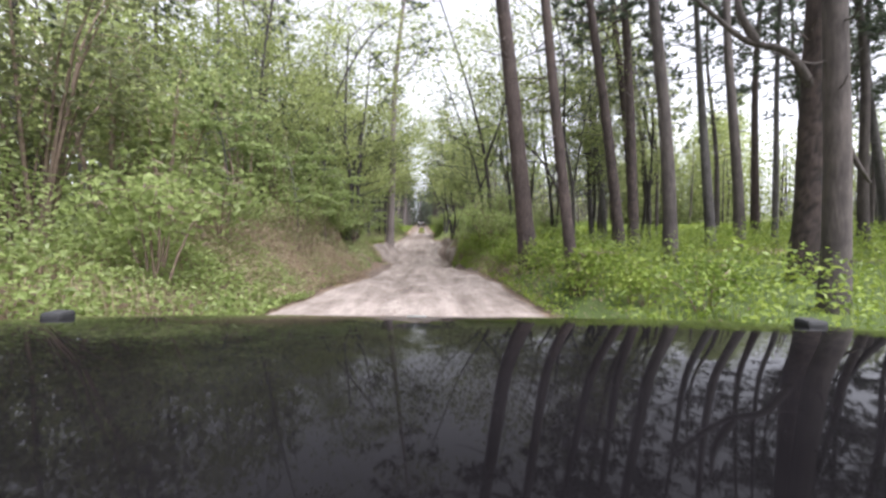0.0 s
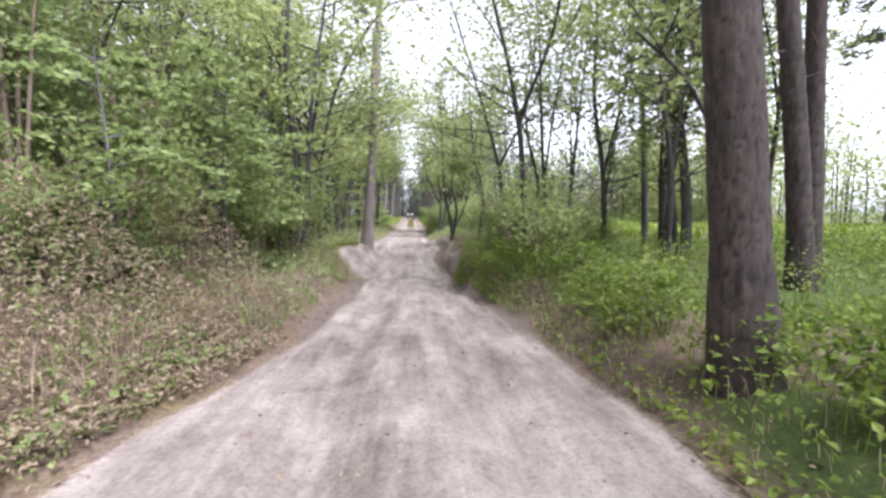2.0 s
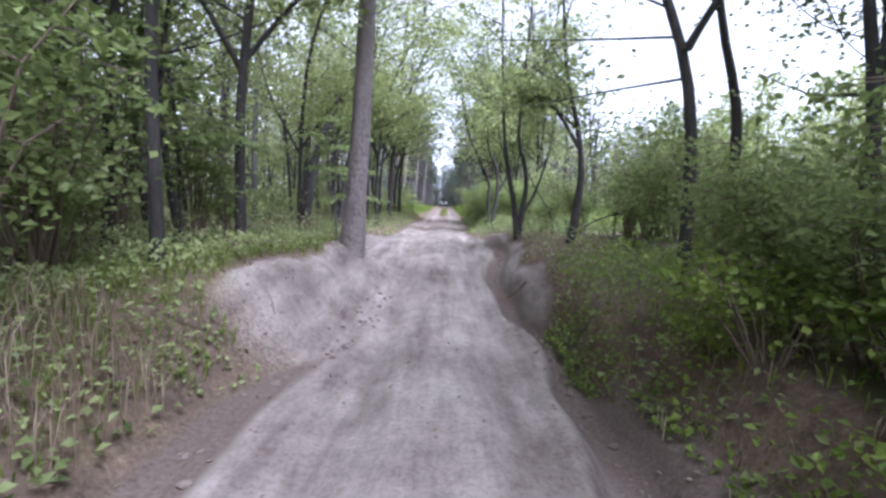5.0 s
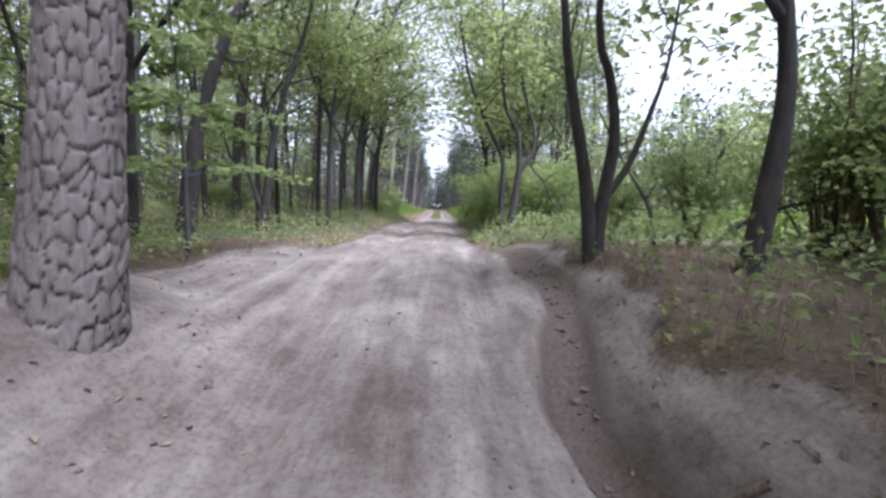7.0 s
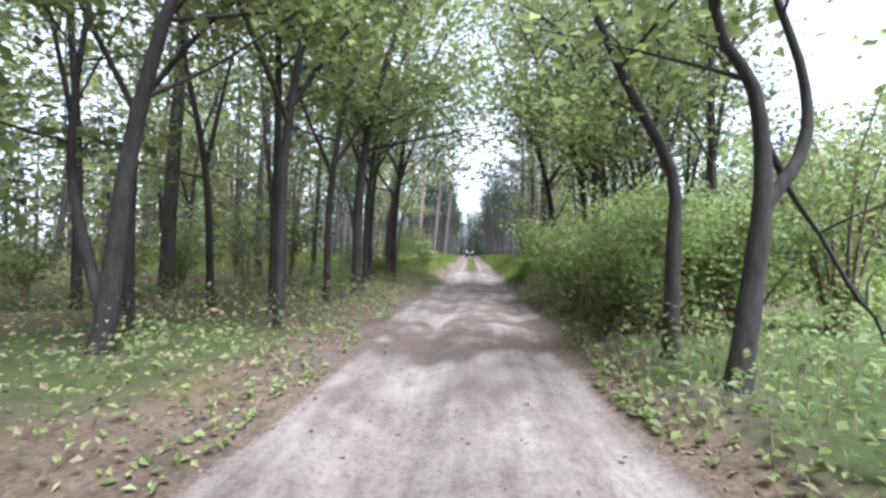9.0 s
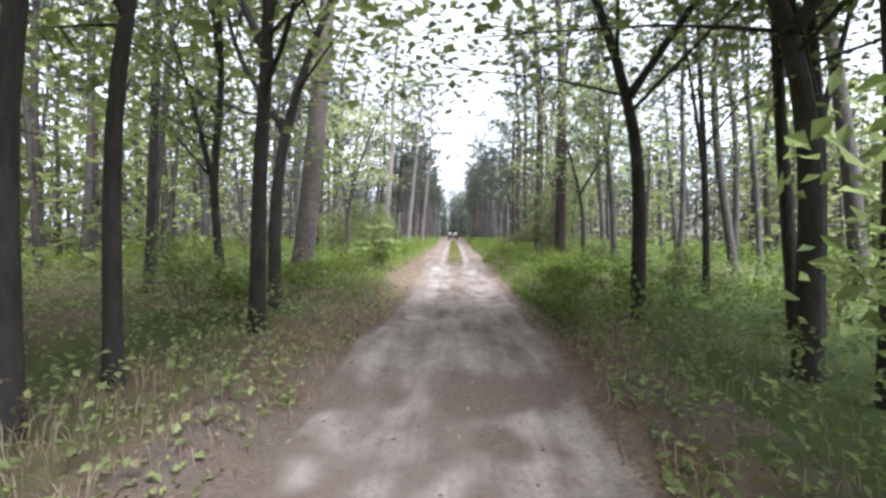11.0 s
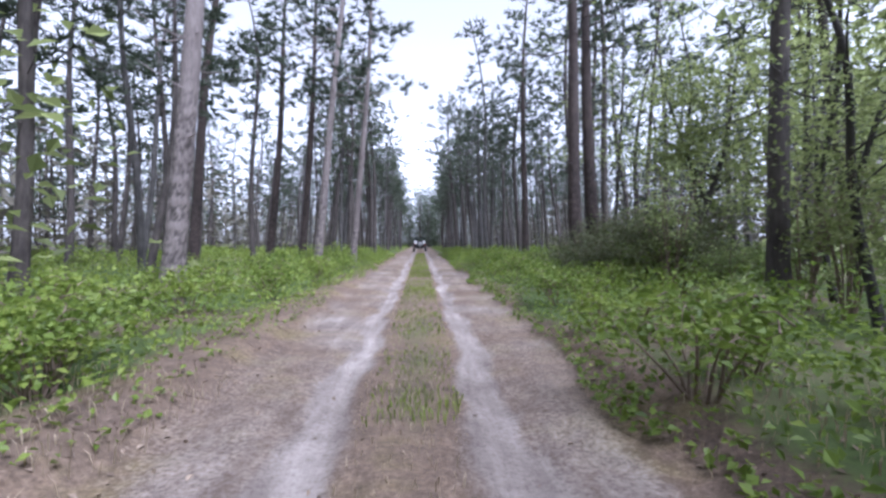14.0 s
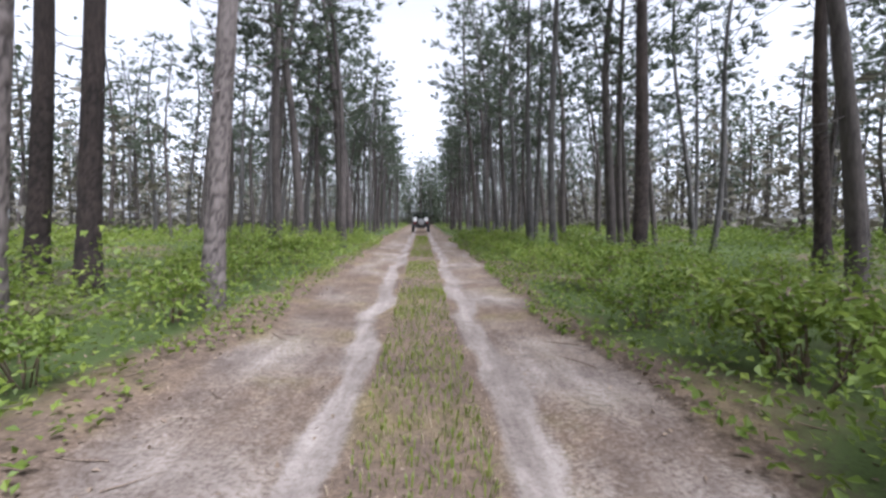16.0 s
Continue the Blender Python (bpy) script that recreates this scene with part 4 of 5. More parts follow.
for x, y, k, size in ((-3.5, 17.4, 2, 1.5), (-4.1, 19.4, 6, 0.95), (-4.6, 16.2, 6, 1.05), (-3.9, 14.4, 2, 1.4), (4.7, 27.2, 6, 0.7), (5.6, 26.6, 7, 0.75), (6.6, 28.2, 5, 0.85), (5.6, 28.6, 6, 1.0), (4.6, 23.4, 2, 1.2), (2.8, 15.8, 2, 1.25), (-2.75, 17.3, 6, 0.72), (-2.9, 19.3, 6, 0.8), (1.95, 36.3, 2, 0.8), (2.3, 37.7, 2, 0.85), (-3.2, 16.2, 6, 0.75), (-3.6, 12.6, 6, 0.8), (-3.9, 8.6, 2, 1.4), (-3.7, 6.2, 2, 1.3)):
    plant_shrub(k, x, y, size)
thicket(13, -8.2, -5.2, 0, 18, 0.75, 0.85, 1.3)
thicket(9, -4.4, -3.4, 11, 18, 0.3, 0.65, 0.95)
thicket(14, -8, -3.6, 17, 25, 0.6, 0.8, 1.2)
thicket(12, -10, -4, 26, 46, 0.35, 0.7, 1.1)
thicket(7, 2.6, 3.5, 17.5, 21, 0.2, 0.6, 0.95)
thicket(6, 5.0, 7.2, 27.5, 30.5, 0.9, 0.8, 1.1)
thicket(10, 3.2, 8, 21, 27, 0.3, 0.6, 1.0)
thicket(6, 3.2, 5.2, 36, 40, 0.35, 0.7, 1.0)
thicket(8, 4, 9, 40, 49, 0.4, 0.7, 1.1)
thicket(9, -6.2, -3.6, 58, 63, 0.6, 0.7, 1.0)
thicket(8, 3.4, 7, 52, 68, 0.2, 0.6, 1.0)
thicket(15, 4.4, 8.5, 66, 76.5, 0.45, 0.7, 1.0)
CLUMPS = [shrub_meshes(np.random.RandomState(330 + k), 0.75, 1.3, 520, 0.075, 8, HUCKLE, 3) for k in range(4)]
FIRST_C = {}
for i in range(160):
    side = 1 if i % 2 else -1
    back = i >= 104
    y = (62 + (i - 104) * 0.62 if back else 46.5 + i * 0.56) + rng.uniform(-0.8, 0.8)
    x = side * ((rng.uniform(4.4, 7.5) if back else rng.uniform(3.0, 4.6)) - (0.7 if side > 0 else 0.0))
    k, turn, size = rng.randint(4), rng.uniform(0, 360), rng.uniform(0.7, 1.25)
    if k not in FIRST_C:
        FIRST_C[k] = grow("heath_shrub", CLUMPS[k], x, y, "low bright green heath shrub at the verge", "shrub", "heath shrubs along the verge", turn)
    else:
        copy_thing(FIRST_C[k], Matrix.LocRotScale((x, y, float(land(x, y)) - 0.03), Euler((0, 0, radians(turn))), (size, size, size)))
for i in range(34):
    y = 5.0 + i * 0.46 + rng.uniform(-0.3, 0.3)
    x = float(half_width(np.array([2.0]), np.array([y]))[0]) + rng.uniform(0.35, 1.9)
    k, turn, size = rng.randint(4), rng.uniform(0, 360), rng.uniform(0.6, 1.05)
    copy_thing(FIRST_C[k], Matrix.LocRotScale((x, y, float(land(x, y)) - 0.03), Euler((0, 0, radians(turn))), (size, size, size)))


# ---- low growth, past counting ----
def scatter(r, n, x0, x1, y0, y1, power=1.0):
    x = x0 + (x1 - x0) * r.rand(n) ** power
    return x, r.uniform(y0, y1, n)


def low_leaves(name, label, n, x0, x1, y0, y1, height, leaf, mat, seed, power=1.0, clear=0.4, rise=1.0):
    """A low cover of small leaves, uneven in height, open in places."""
    r = np.random.RandomState(seed)
    x, y = scatter(r, n, x0, x1, y0, y1, power)
    lump = fbm(x, y, 1.1, seed) + 0.6 * fbm(x, y, 3.1, seed + 1)
    off = np.abs(x) - half_width(x, y)
    keep = (lump > -0.3 + 0.2 * r.normal(size=n)) & (off > clear + 0.3 * fbm(x * 0, y, 1.7, seed + 2))
    keep &= cover(x, y)[0] < 0.4
    x, y, lump, off = x[keep], y[keep], lump[keep], off[keep]
    top = height * np.clip(0.75 + 0.9 * lump, 0.4, 1.5)
    z = land(x, y) + top * r.uniform(0.1, 1, len(x)) ** 0.7
    grow_in = np.clip((off - clear) / rise, 0.18, 1)
    z = land(x, y) + (z - land(x, y)) * grow_in
    v, f = leaf_quads(r, np.stack([x, y, z], -1), leaf * np.clip(np.abs(x) / 8, 1, 2.4), 0.6)
    return tagged(new(name, mesh_np(name, v, f, mat)), label, "undergrowth", kind="stuff")


def blades(name, label, n, x0, x1, y0, y1, height, width, mat, seed, power=1.0, clear=0.3):
    r = np.random.RandomState(seed)
    x, y = scatter(r, n, x0, x1, y0, y1, power)
    lump = fbm(x, y, 1.3, seed)
    keep = (np.abs(x) - half_width(x, y) > clear + 0.3 * fbm(x * 0, y, 1.7, seed + 2)) & (lump > -0.3 + 0.25 * r.normal(size=n))
    keep &= cover(x, y)[0] < 0.4
    x, y, lump = x[keep], y[keep], lump[keep]
    n = len(x)
    foot = np.stack([x, y, land(x, y)], -1)
    h = height * np.clip(0.8 + lump, 0.3, 1.6) * r.uniform(0.5, 1.1, n)
    a = r.uniform(0, 6.283, n)
    d = np.stack([np.cos(a), np.sin(a), np.zeros(n)], -1)
    s = np.stack([-np.sin(a), np.cos(a), np.zeros(n)], -1) * (width * r.uniform(0.6, 1.3, n) * np.clip(np.abs(x) / 7, 1, 2.2))[:, None]
    bend = r.uniform(0.15, 0.7, n)[:, None]
    mid = foot + d * (h[:, None] * bend * 0.35) + np.stack([0 * h, 0 * h, h * 0.65], -1)
    tip = foot + d * (h[:, None] * bend) + np.stack([0 * h, 0 * h, h * 0.95], -1)
    v = np.stack([foot - s * 0.6, foot + s * 0.6, mid + s, tip, mid - s], 1).reshape(-1, 3)
    i = np.arange(n)[:, None] * 5
    f = np.concatenate([i + [0, 1, 2], i + [0, 2, 4], i + [4, 2, 3]])
    return tagged(new(name, mesh_np(name, v, f, mat)), label, "grass", kind="stuff")


blades("grass", "bright green grass and ferns under the pines", 20000, 2.2, 26, -6, 22, 0.4, 0.006, GRASS, 41, 1.5, 0.5)
low_leaves("undergrowth", "bright low leafy growth under the pines", 80000, 1.6, 26, -6, 24, 0.85, 0.065, HUCKLE, 42, 2.0, 0.0, 0.5)
low_leaves("brambles", "tangled brambles and vines on the bank", 24000, -1.8, -9, -6, 20, 1.2, 0.075, LEAVES_SHRUB, 43, 1.25, 0.05, 2.2)
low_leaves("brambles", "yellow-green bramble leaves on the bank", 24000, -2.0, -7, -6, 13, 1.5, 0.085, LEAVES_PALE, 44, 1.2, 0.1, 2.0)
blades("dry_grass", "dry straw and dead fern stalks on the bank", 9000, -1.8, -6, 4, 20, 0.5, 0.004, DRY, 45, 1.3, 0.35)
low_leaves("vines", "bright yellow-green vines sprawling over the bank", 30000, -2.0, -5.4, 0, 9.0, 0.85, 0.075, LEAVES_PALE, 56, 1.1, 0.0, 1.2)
low_leaves("dead_bracken", "dead brown bracken fronds on the bank", 44000, -1.7, -5.6, 7.5, 14.5, 1.35, 0.042, DRY, 55, 1.1, 0.1, 1.6)
blades("dry_grass", "dry straw along the verge", 12000, 1.2, 3.6, 6, 66, 0.2, 0.005, DRY, 46, 1.0, 0.0)
low_leaves("undergrowth", "sparse shade growth on the forest floor", 40000, -1.2, -16, 20, 52, 0.5, 0.07, LEAVES_SHRUB, 47, 1.9, 0.1, 0.8)
low_leaves("dead_bracken", "dry brown ferns and brush under the hardwoods", 24000, -1.4, -22, 22, 60, 0.7, 0.055, DRY, 57, 1.5, 0.3)
low_leaves("undergrowth", "shrubby growth along the gully edge", 36000, 1.0, 9, 13, 52, 0.6, 0.08, LEAVES_SHRUB, 48, 1.7, 0.1, 0.8)
blades("grass", "short green grass on the bank beside the bare sand", 7000, -1.9, -5.5, 18, 28, 0.2, 0.006, GRASS, 62, 1.0, 0.1)
low_leaves("undergrowth", "low green growth on the bank beside the bare sand", 15000, -2.0, -7.5, 16, 30, 0.4, 0.06, LEAVES_SHRUB, 64, 1.2, 0.2, 0.8)
blades("meadow_grass", "sunlit pale green meadow grass", 16000, 6, 45, 22, 52, 0.5, 0.03, GRASS, 49, 1.0, 3)
low_leaves("heath", "low green heath plants among the pines", 58000, 1.6, 22, 46, 105, 1.0, 0.085, HUCKLE, 50, 2.0, 0.1)
low_leaves("heath", "low green heath plants among the pines", 56000, -2.0, -22, 48, 105, 1.0, 0.085, HUCKLE, 51, 1.9, 0.7)
low_leaves("heath", "distant low green heath", 14000, 2.6, 40, 100, 190, 0.6, 0.18, HUCKLE, 52, 1.2, 0.9)
low_leaves("heath", "distant low green heath", 14000, -2.6, -40, 100, 190, 0.6, 0.18, HUCKLE, 53, 1.2, 0.9)
low_leaves("heath", "low green heath close to the track", 28000, 1.6, 5.8, 45, 100, 0.65, 0.07, HUCKLE, 59, 1.1, 0.12, 0.45)
low_leaves("heath", "low green heath close to the track", 26000, -2.0, -6.0, 49, 100, 0.65, 0.07, HUCKLE, 60, 1.0, 0.4, 0.5)
blades("dry_grass", "dry straw and litter along the shaded verge", 8000, -1.3, -3.4, 40, 66, 0.16, 0.005, DRY, 61, 1.0, 0.0)
blades("grass", "short grass on the crown between the ruts", 14000, -0.45, 0.45, 65, 112, 0.11, 0.006, GRASS, 54, 1.0, -9)
blades("dry_grass", "dry straw among the grass between the ruts", 5000, -0.55, 0.55, 60, 112, 0.08, 0.005, DRY, 58, 1.0, -9)


# ---- the woods further off ----
def far_woods(name, label, spots, seed, crown_low, crown_high, leaf, per, mat):
    """Trunks and leaf masses of the woods behind, too many to count."""
    r = np.random.RandomState(seed)
    trunks, at = [], []
    for x, y in spots:
        h, z = r.uniform(11, 17), float(land(x, y))
        dx = r.normal(0, 0.35, 2)
        e = 0.92 * crown_high
        line = [(x, y, z - 0.1), (x + dx[0] * 0.5 + r.normal(0, 0.12), y, z + h * 0.5 * e), (x + dx[0], y + dx[1], z + h * e)]
        trunks.append(tube(line, np.array([1, 0.7, 0.2]) * r.uniform(0.07, 0.17), 5))
        n = per
        wide = 1.3 if per < 500 else 2.6
        u = r.uniform(0, 1, n)
        dome = wide * (np.sqrt(1 - u ** 2) if per > 500 else 1.0)
        c = np.stack([x + dx[0] + r.normal(0, 1, n) * dome, y + r.normal(0, 1, n) * dome, z + h * (crown_low + (crown_high - crown_low) * u)], -1)
        at.append(c)
    tv, tf = merge(trunks)
    tagged(new(name + "_trunks", mesh_np(name + "_trunks", tv, tf, BARK_PINE, True)), label + ", trunks", "woods", kind="stuff")
    v, f = leaf_quads(r, np.concatenate(at), leaf, 0.55, 0.5)
    tagged(new(name + "_crowns", mesh_np(name + "_crowns", v, f, mat)), label + ", crowns", "woods", kind="stuff")


r = np.random.RandomState(61)
spots = []
for _ in range(1000):
    y = r.uniform(-25, 240)
    side = 1 if r.rand() < 0.5 else -1
    low = 27 if y < 140 else (4.5 if y < 180 else 0.0)
    x = side * (low + (62 - low) * r.rand())
    if side > 0 and 27 < y < 34 + 1.3 * x and y < 110 and x < 63:
        continue
    spots.append((x, y))
far_woods("far_woods", "distant grey-green pine woods", spots, 62, 0.3, 1.0, 0.66, 85, NEEDLES)
spots = [(r.uniform(36, 58), r.uniform(20, 90)) for _ in range(95)] + [(s * r.uniform(14, 30), r.uniform(-22, 46)) for s in (-1, -1, 1) for _ in range(30)]
spots = [(x, y) for x, y in spots if not (0 < x < 34 and y > 16)]
spots += [(-r.uniform(9, 34), r.uniform(14, 78)) for _ in range(75)] + [(r.uniform(9, 22), r.uniform(52, 84)) for _ in range(10)]
far_woods("bend_woods", "grey-green woods where the track bends out of sight", [(r.uniform(-11, 11), r.uniform(165, 205)) for _ in range(60)], 66, 0.02, 1.0, 0.6, 240, NEEDLES)
far_woods("leafy_woods", "distant pale green broadleaved woods", spots, 63, 0.03, 0.75, 0.48, 230, LEAVES)


spots = [(r.uniform(38, 66), r.uniform(58, 120)) for _ in range(60)]
spots = [(x, y) for x, y in spots if 1.15 * x < y - 8 < 2.2 * x]
far_woods("meadow_woods", "pale green woods across the meadow", spots, 65, 0.0, 1.25, 0.62, 1100, LEAVES)


# ---- the two off-road vehicles ----
PAINT_BLACK = plain_material("black_gloss_paint", (0.005, 0.0045, 0.005), 0.03, 0.0, 0.3, 6.0, 0.0, 0.06)
PAINT_DARK = plain_material("dusty_black_paint", (0.022, 0.021, 0.022), 0.35, 0.0, 0.3, 8.0, 0.3)
PANEL_WHITE = plain_material("dusty_white_panel", (0.62, 0.62, 0.60), 0.45, 0.0, 0.12, 8.0)
COVER_GREY = plain_material("grey_vinyl_cover", (0.22, 0.22, 0.22), 0.6, 0.0, 0.2, 12.0)
RUBBER = plain_material("black_rubber", (0.018, 0.018, 0.018), 0.75, 0.0, 0.3, 40.0)
PLASTIC = plain_material("dark_plastic", (0.03, 0.03, 0.032), 0.6, 0.0, 0.2, 30.0)
FABRIC = plain_material("black_canvas", (0.02, 0.02, 0.021), 0.85, 0.0, 0.3, 60.0)
STEEL = plain_material("dull_steel", (0.42, 0.42, 0.43), 0.35, 0.9, 0.1, 25.0)
RED_LENS = plain_material("red_lens", (0.35, 0.02, 0.02), 0.15, 0.0, 0.1, 30.0, 0.5)
CLEAR_LENS = plain_material("clear_lens", (0.6, 0.62, 0.62), 0.08, 0.0, 0.05, 30.0, 1.0)
GLASS, gnt, gout = material("window_glass")
gg = node(gnt, "ShaderNodeBsdfGlass", Roughness=0.0, IOR=1.05)
gg.inputs["Color"].default_value = (0.85, 0.9, 0.88, 1)
gnt.links.new(gg.outputs[0], gout.inputs["Surface"])


def block(x0, x1, y0, y1, z0, z1, bevel=0.03, taper=None):
    """A bevelled block; taper moves the top's four sides in: (front, back, sides)."""
    bm = bmesh.new()
    bmesh.ops.create_cube(bm, size=1.0)
    for v in bm.verts:
        top = v.co.z > 0
        x, y = (x1 if v.co.x > 0 else x0), (y1 if v.co.y > 0 else y0)
        if taper and top:
            y += -taper[0] if v.co.y > 0 else taper[1]
            x += -taper[2] if v.co.x > 0 else taper[2]
        v.co = (x, y, z1 if top else z0)
    if bevel:
        bmesh.ops.bevel(bm, geom=bm.edges[:], offset=bevel, segments=2, affect="EDGES", profile=0.6)
    return bm


def ring_profile(profile, n=28):
    """A turned body about the x axis through (x, radius) pairs."""
    bm = bmesh.new()
    rows = []
    for k in range(n):
        a = 2 * math.pi * k / n
        rows.append([bm.verts.new((x, r0 * math.cos(a), r0 * math.sin(a))) for x, r0 in profile])
    for k in range(n):
        p, q = rows[k], rows[(k + 1) % n]
        for j in range(len(profile) - 1):
            bm.faces.new((p[j], p[j + 1], q[j + 1], q[j]))
    bmesh.ops.remove_doubles(bm, verts=bm.verts[:], dist=1e-5)
    bmesh.ops.recalc_face_normals(bm, faces=bm.faces[:])
    return bm


def wheel(parent, x, y, z, name="wheel", turn=0):
    hub = new(name)
    hub.parent = parent
    hub.matrix_local = pose(x, y, z, 0, 0, turn)
    w, R0 = 0.13, 0.41
    part("tyre", ring_profile([(-w + 0.03, 0.24), (-w, 0.28), (-w, R0 - 0.05), (-w + 0.03, R0 - 0.01), (-0.03, R0), (0.03, R0), (w - 0.03, R0 - 0.01), (w, R0 - 0.05), (w, 0.28), (w - 0.03, 0.24)]), RUBBER, hub, "black knobbly tyre", True)
    part("rim", ring_profile([(-w + 0.04, 0.0), (-w + 0.04, 0.05), (-w + 0.07, 0.09), (-w + 0.05, 0.2), (-w + 0.02, 0.24), (w - 0.02, 0.24), (w - 0.05, 0.2), (w - 0.07, 0.09), (w - 0.04, 0.05), (w - 0.04, 0.0)]), STEEL, hub, "dull steel rim", True)
    return hub


def hood_panel(half, y0, y1, z0, drop):
    """A crowned hood panel that rolls off at its front and sides, with thickness."""
    nx, ny = 41, 31
    at = {}
    bm = bmesh.new()
    for layer, down in ((0, 0.0), (1, 0.035)):
        for j in range(ny):
            for i in range(nx):
                u, v = i / (nx - 1) * 2 - 1, j / (ny - 1)
                w = half * (1 - 0.05 * v)
                y = y0 + (y1 - y0) * v - 0.05 * u * u * v
                z = z0 + 0.012 * (1 - u * u) - 0.03 * abs(u) ** 12 - drop * max(0.0, y - 0.35) ** 2 - 0.04 * v ** 14
                at[layer, j, i] = bm.verts.new((u * w, y, z - down))
    for j in range(ny - 1):
        for i in range(nx - 1):
            bm.faces.new((at[0, j, i], at[0, j, i + 1], at[0, j + 1, i + 1], at[0, j + 1, i]))
            bm.faces.new((at[1, j, i], at[1, j + 1, i], at[1, j + 1, i + 1], at[1, j, i + 1]))
    edge = [(j, 0) for j in range(ny)] + [(ny - 1, i) for i in range(1, nx)] + [(j, nx - 1) for j in range(ny - 2, -1, -1)] + [(0, i) for i in range(nx - 2, 0, -1)]
    for k in range(len(edge)):
        a, b = edge[k], edge[(k + 1) % len(edge)]
        bm.faces.new((at[0, a[0], a[1]], at[0, b[0], b[1]], at[1, b[0], b[1]], at[1, a[0], a[1]]))
    bmesh.ops.recalc_face_normals(bm, faces=bm.faces[:])
    return bm


def off_roader(x, y, paint, label, turn=0, lean=0.0, down=0.0):
    """A boxy short off-road vehicle, heading +y, its windscreen's foot at the origin."""
    car = thing("off_road_vehicle", pose(x, y, float(land(x, y)) + 0.02 - down, 0, lean, turn), label, "car")
    hood = part("hood", hood_panel(1.04, -0.02, 1.55, 1.358, 0.198), paint, car, "glossy hood panel", True)
    for s in (-1, 1):
        part("hood_bumper", block(s * 0.735 - 0.02, s * 0.735 + 0.02, 0.72, 0.76, 1.28, 1.347, 0.007), RUBBER, hood, "black rubber hood bumper")
    part("tie_down_loop", block(-0.062, -0.018, 0.80, 0.822, 1.27, 1.329, 0.005), STEEL, hood, "small steel loop")
    part("nose", block(-0.72, 0.72, -0.1, 0.80, 0.72, 1.27, 0.03), paint, car)
    part("nose", block(-0.70, 0.70, 0.80, 1.50, 0.72, 1.06, 0.03), paint, car)
    grille = part("grille", block(-0.66, 0.66, 1.50, 1.56, 0.66, 1.08, 0.02), paint, car)
    for k in range(7):
        part("slot", block(-0.27 + k * 0.09 - 0.028, -0.27 + k * 0.09 + 0.028, 1.555, 1.568, 0.72, 1.03, 0.01), PLASTIC, grille, "dark grille slot")
    for s in (-1, 1):
        part("headlight", ring_profile([(-0.02, 0.0), (-0.02, 0.09), (0.02, 0.085), (0.045, 0.06), (0.05, 0.0)], 20), CLEAR_LENS, grille, "round clear headlight", True).matrix_local = pose(s * 0.47, 1.56, 0.96, 0, 0, 90)
        part("front_fender", block(s * 0.72 if s > 0 else -0.98, 0.98 if s > 0 else -0.72, 0.42, 1.55, 0.86, 0.94, 0.03, (0.1, 0.06, 0.0)), PLASTIC, car, "dark flared fender")
        part("rear_fender", block(0.78 if s > 0 else -0.98, 0.98 if s > 0 else -0.78, -2.45, -1.45, 0.86, 0.94, 0.03, (0.1, 0.06, 0.0)), PLASTIC, car, "dark flared fender")
        door = part("door", block(0.76 if s > 0 else -0.80, 0.80 if s > 0 else -0.76, -1.25, -0.12, 0.58, 1.25, 0.02), paint, car)
        part("handle", block(0.80 if s > 0 else -0.83, 0.83 if s > 0 else -0.80, -1.18, -1.02, 1.08, 1.12, 0.01), PLASTIC, door, "black handle")
        part("mirror", block(0.84 if s > 0 else -1.02, 1.02 if s > 0 else -0.84, -0.24, -0.17, 1.28, 1.46, 0.02), PLASTIC, car, "dark side mirror")
        part("tail_light", block(s * 0.66 - 0.06, s * 0.66 + 0.06, -2.64, -2.58, 0.92, 1.10, 0.015), RED_LENS, car, "red tail light")
        part("pillar", block(s * 0.73 - 0.03, s * 0.73 + 0.03, -1.34, -1.26, 1.24, 1.97, 0.012), PLASTIC, car)
        part("pillar", block(s * 0.71 - 0.04, s * 0.71 + 0.04, -2.52, -2.44, 1.24, 1.97, 0.012), PLASTIC, car)
        post = part("windscreen_post", block(s * 0.70 - 0.035, s * 0.70 + 0.035, -0.05, 0.01, 1.26, 1.96, 0.012), paint, car)
        for v in post.data.vertices:
            v.co.y -= (v.co.z - 1.26) * 0.55 + 0.08
    for z0, z1, nm in ((1.20, 1.36, "cowl"), (1.90, 1.97, "windscreen_rail")):
        back = (z0 - 1.26) * 0.55
        part(nm, block(-0.74, 0.74, -0.16 - back, -0.06 - back, z0, z1, 0.012), paint, car)
    screen = part("windscreen", block(-0.67, 0.67, -0.115, -0.107, 1.42, 1.92, 0.0), GLASS, car, "clear windscreen glass")
    for v in screen.data.vertices:
        v.co.y -= (v.co.z - 1.26) * 0.55
    part("tub", block(-0.78, 0.78, -2.58, -0.10, 0.55, 1.26, 0.05), paint, car)
    part("roof", block(-0.77, 0.77, -2.56, -0.48, 1.96, 2.03, 0.03), FABRIC, car, "black canvas roof")
    part("tailgate", block(-0.58, 0.58, -2.62, -2.58, 0.66, 1.22, 0.015), paint, car)
    part("front_bumper", block(-0.85, 0.85, 1.60, 1.76, 0.58, 0.74, 0.03), PLASTIC, car)
    part("rear_bumper", block(-0.82, 0.82, -2.80, -2.62, 0.52, 0.66, 0.03), PLASTIC, car)
    part("chassis", block(-0.45, 0.45, -2.6, 1.62, 0.42, 0.58, 0.03), PLASTIC, car)
    for s in (-1, 1):
        wheel(car, s * 0.80, 0.98, 0.41)
        wheel(car, s * 0.80, -1.95, 0.41)
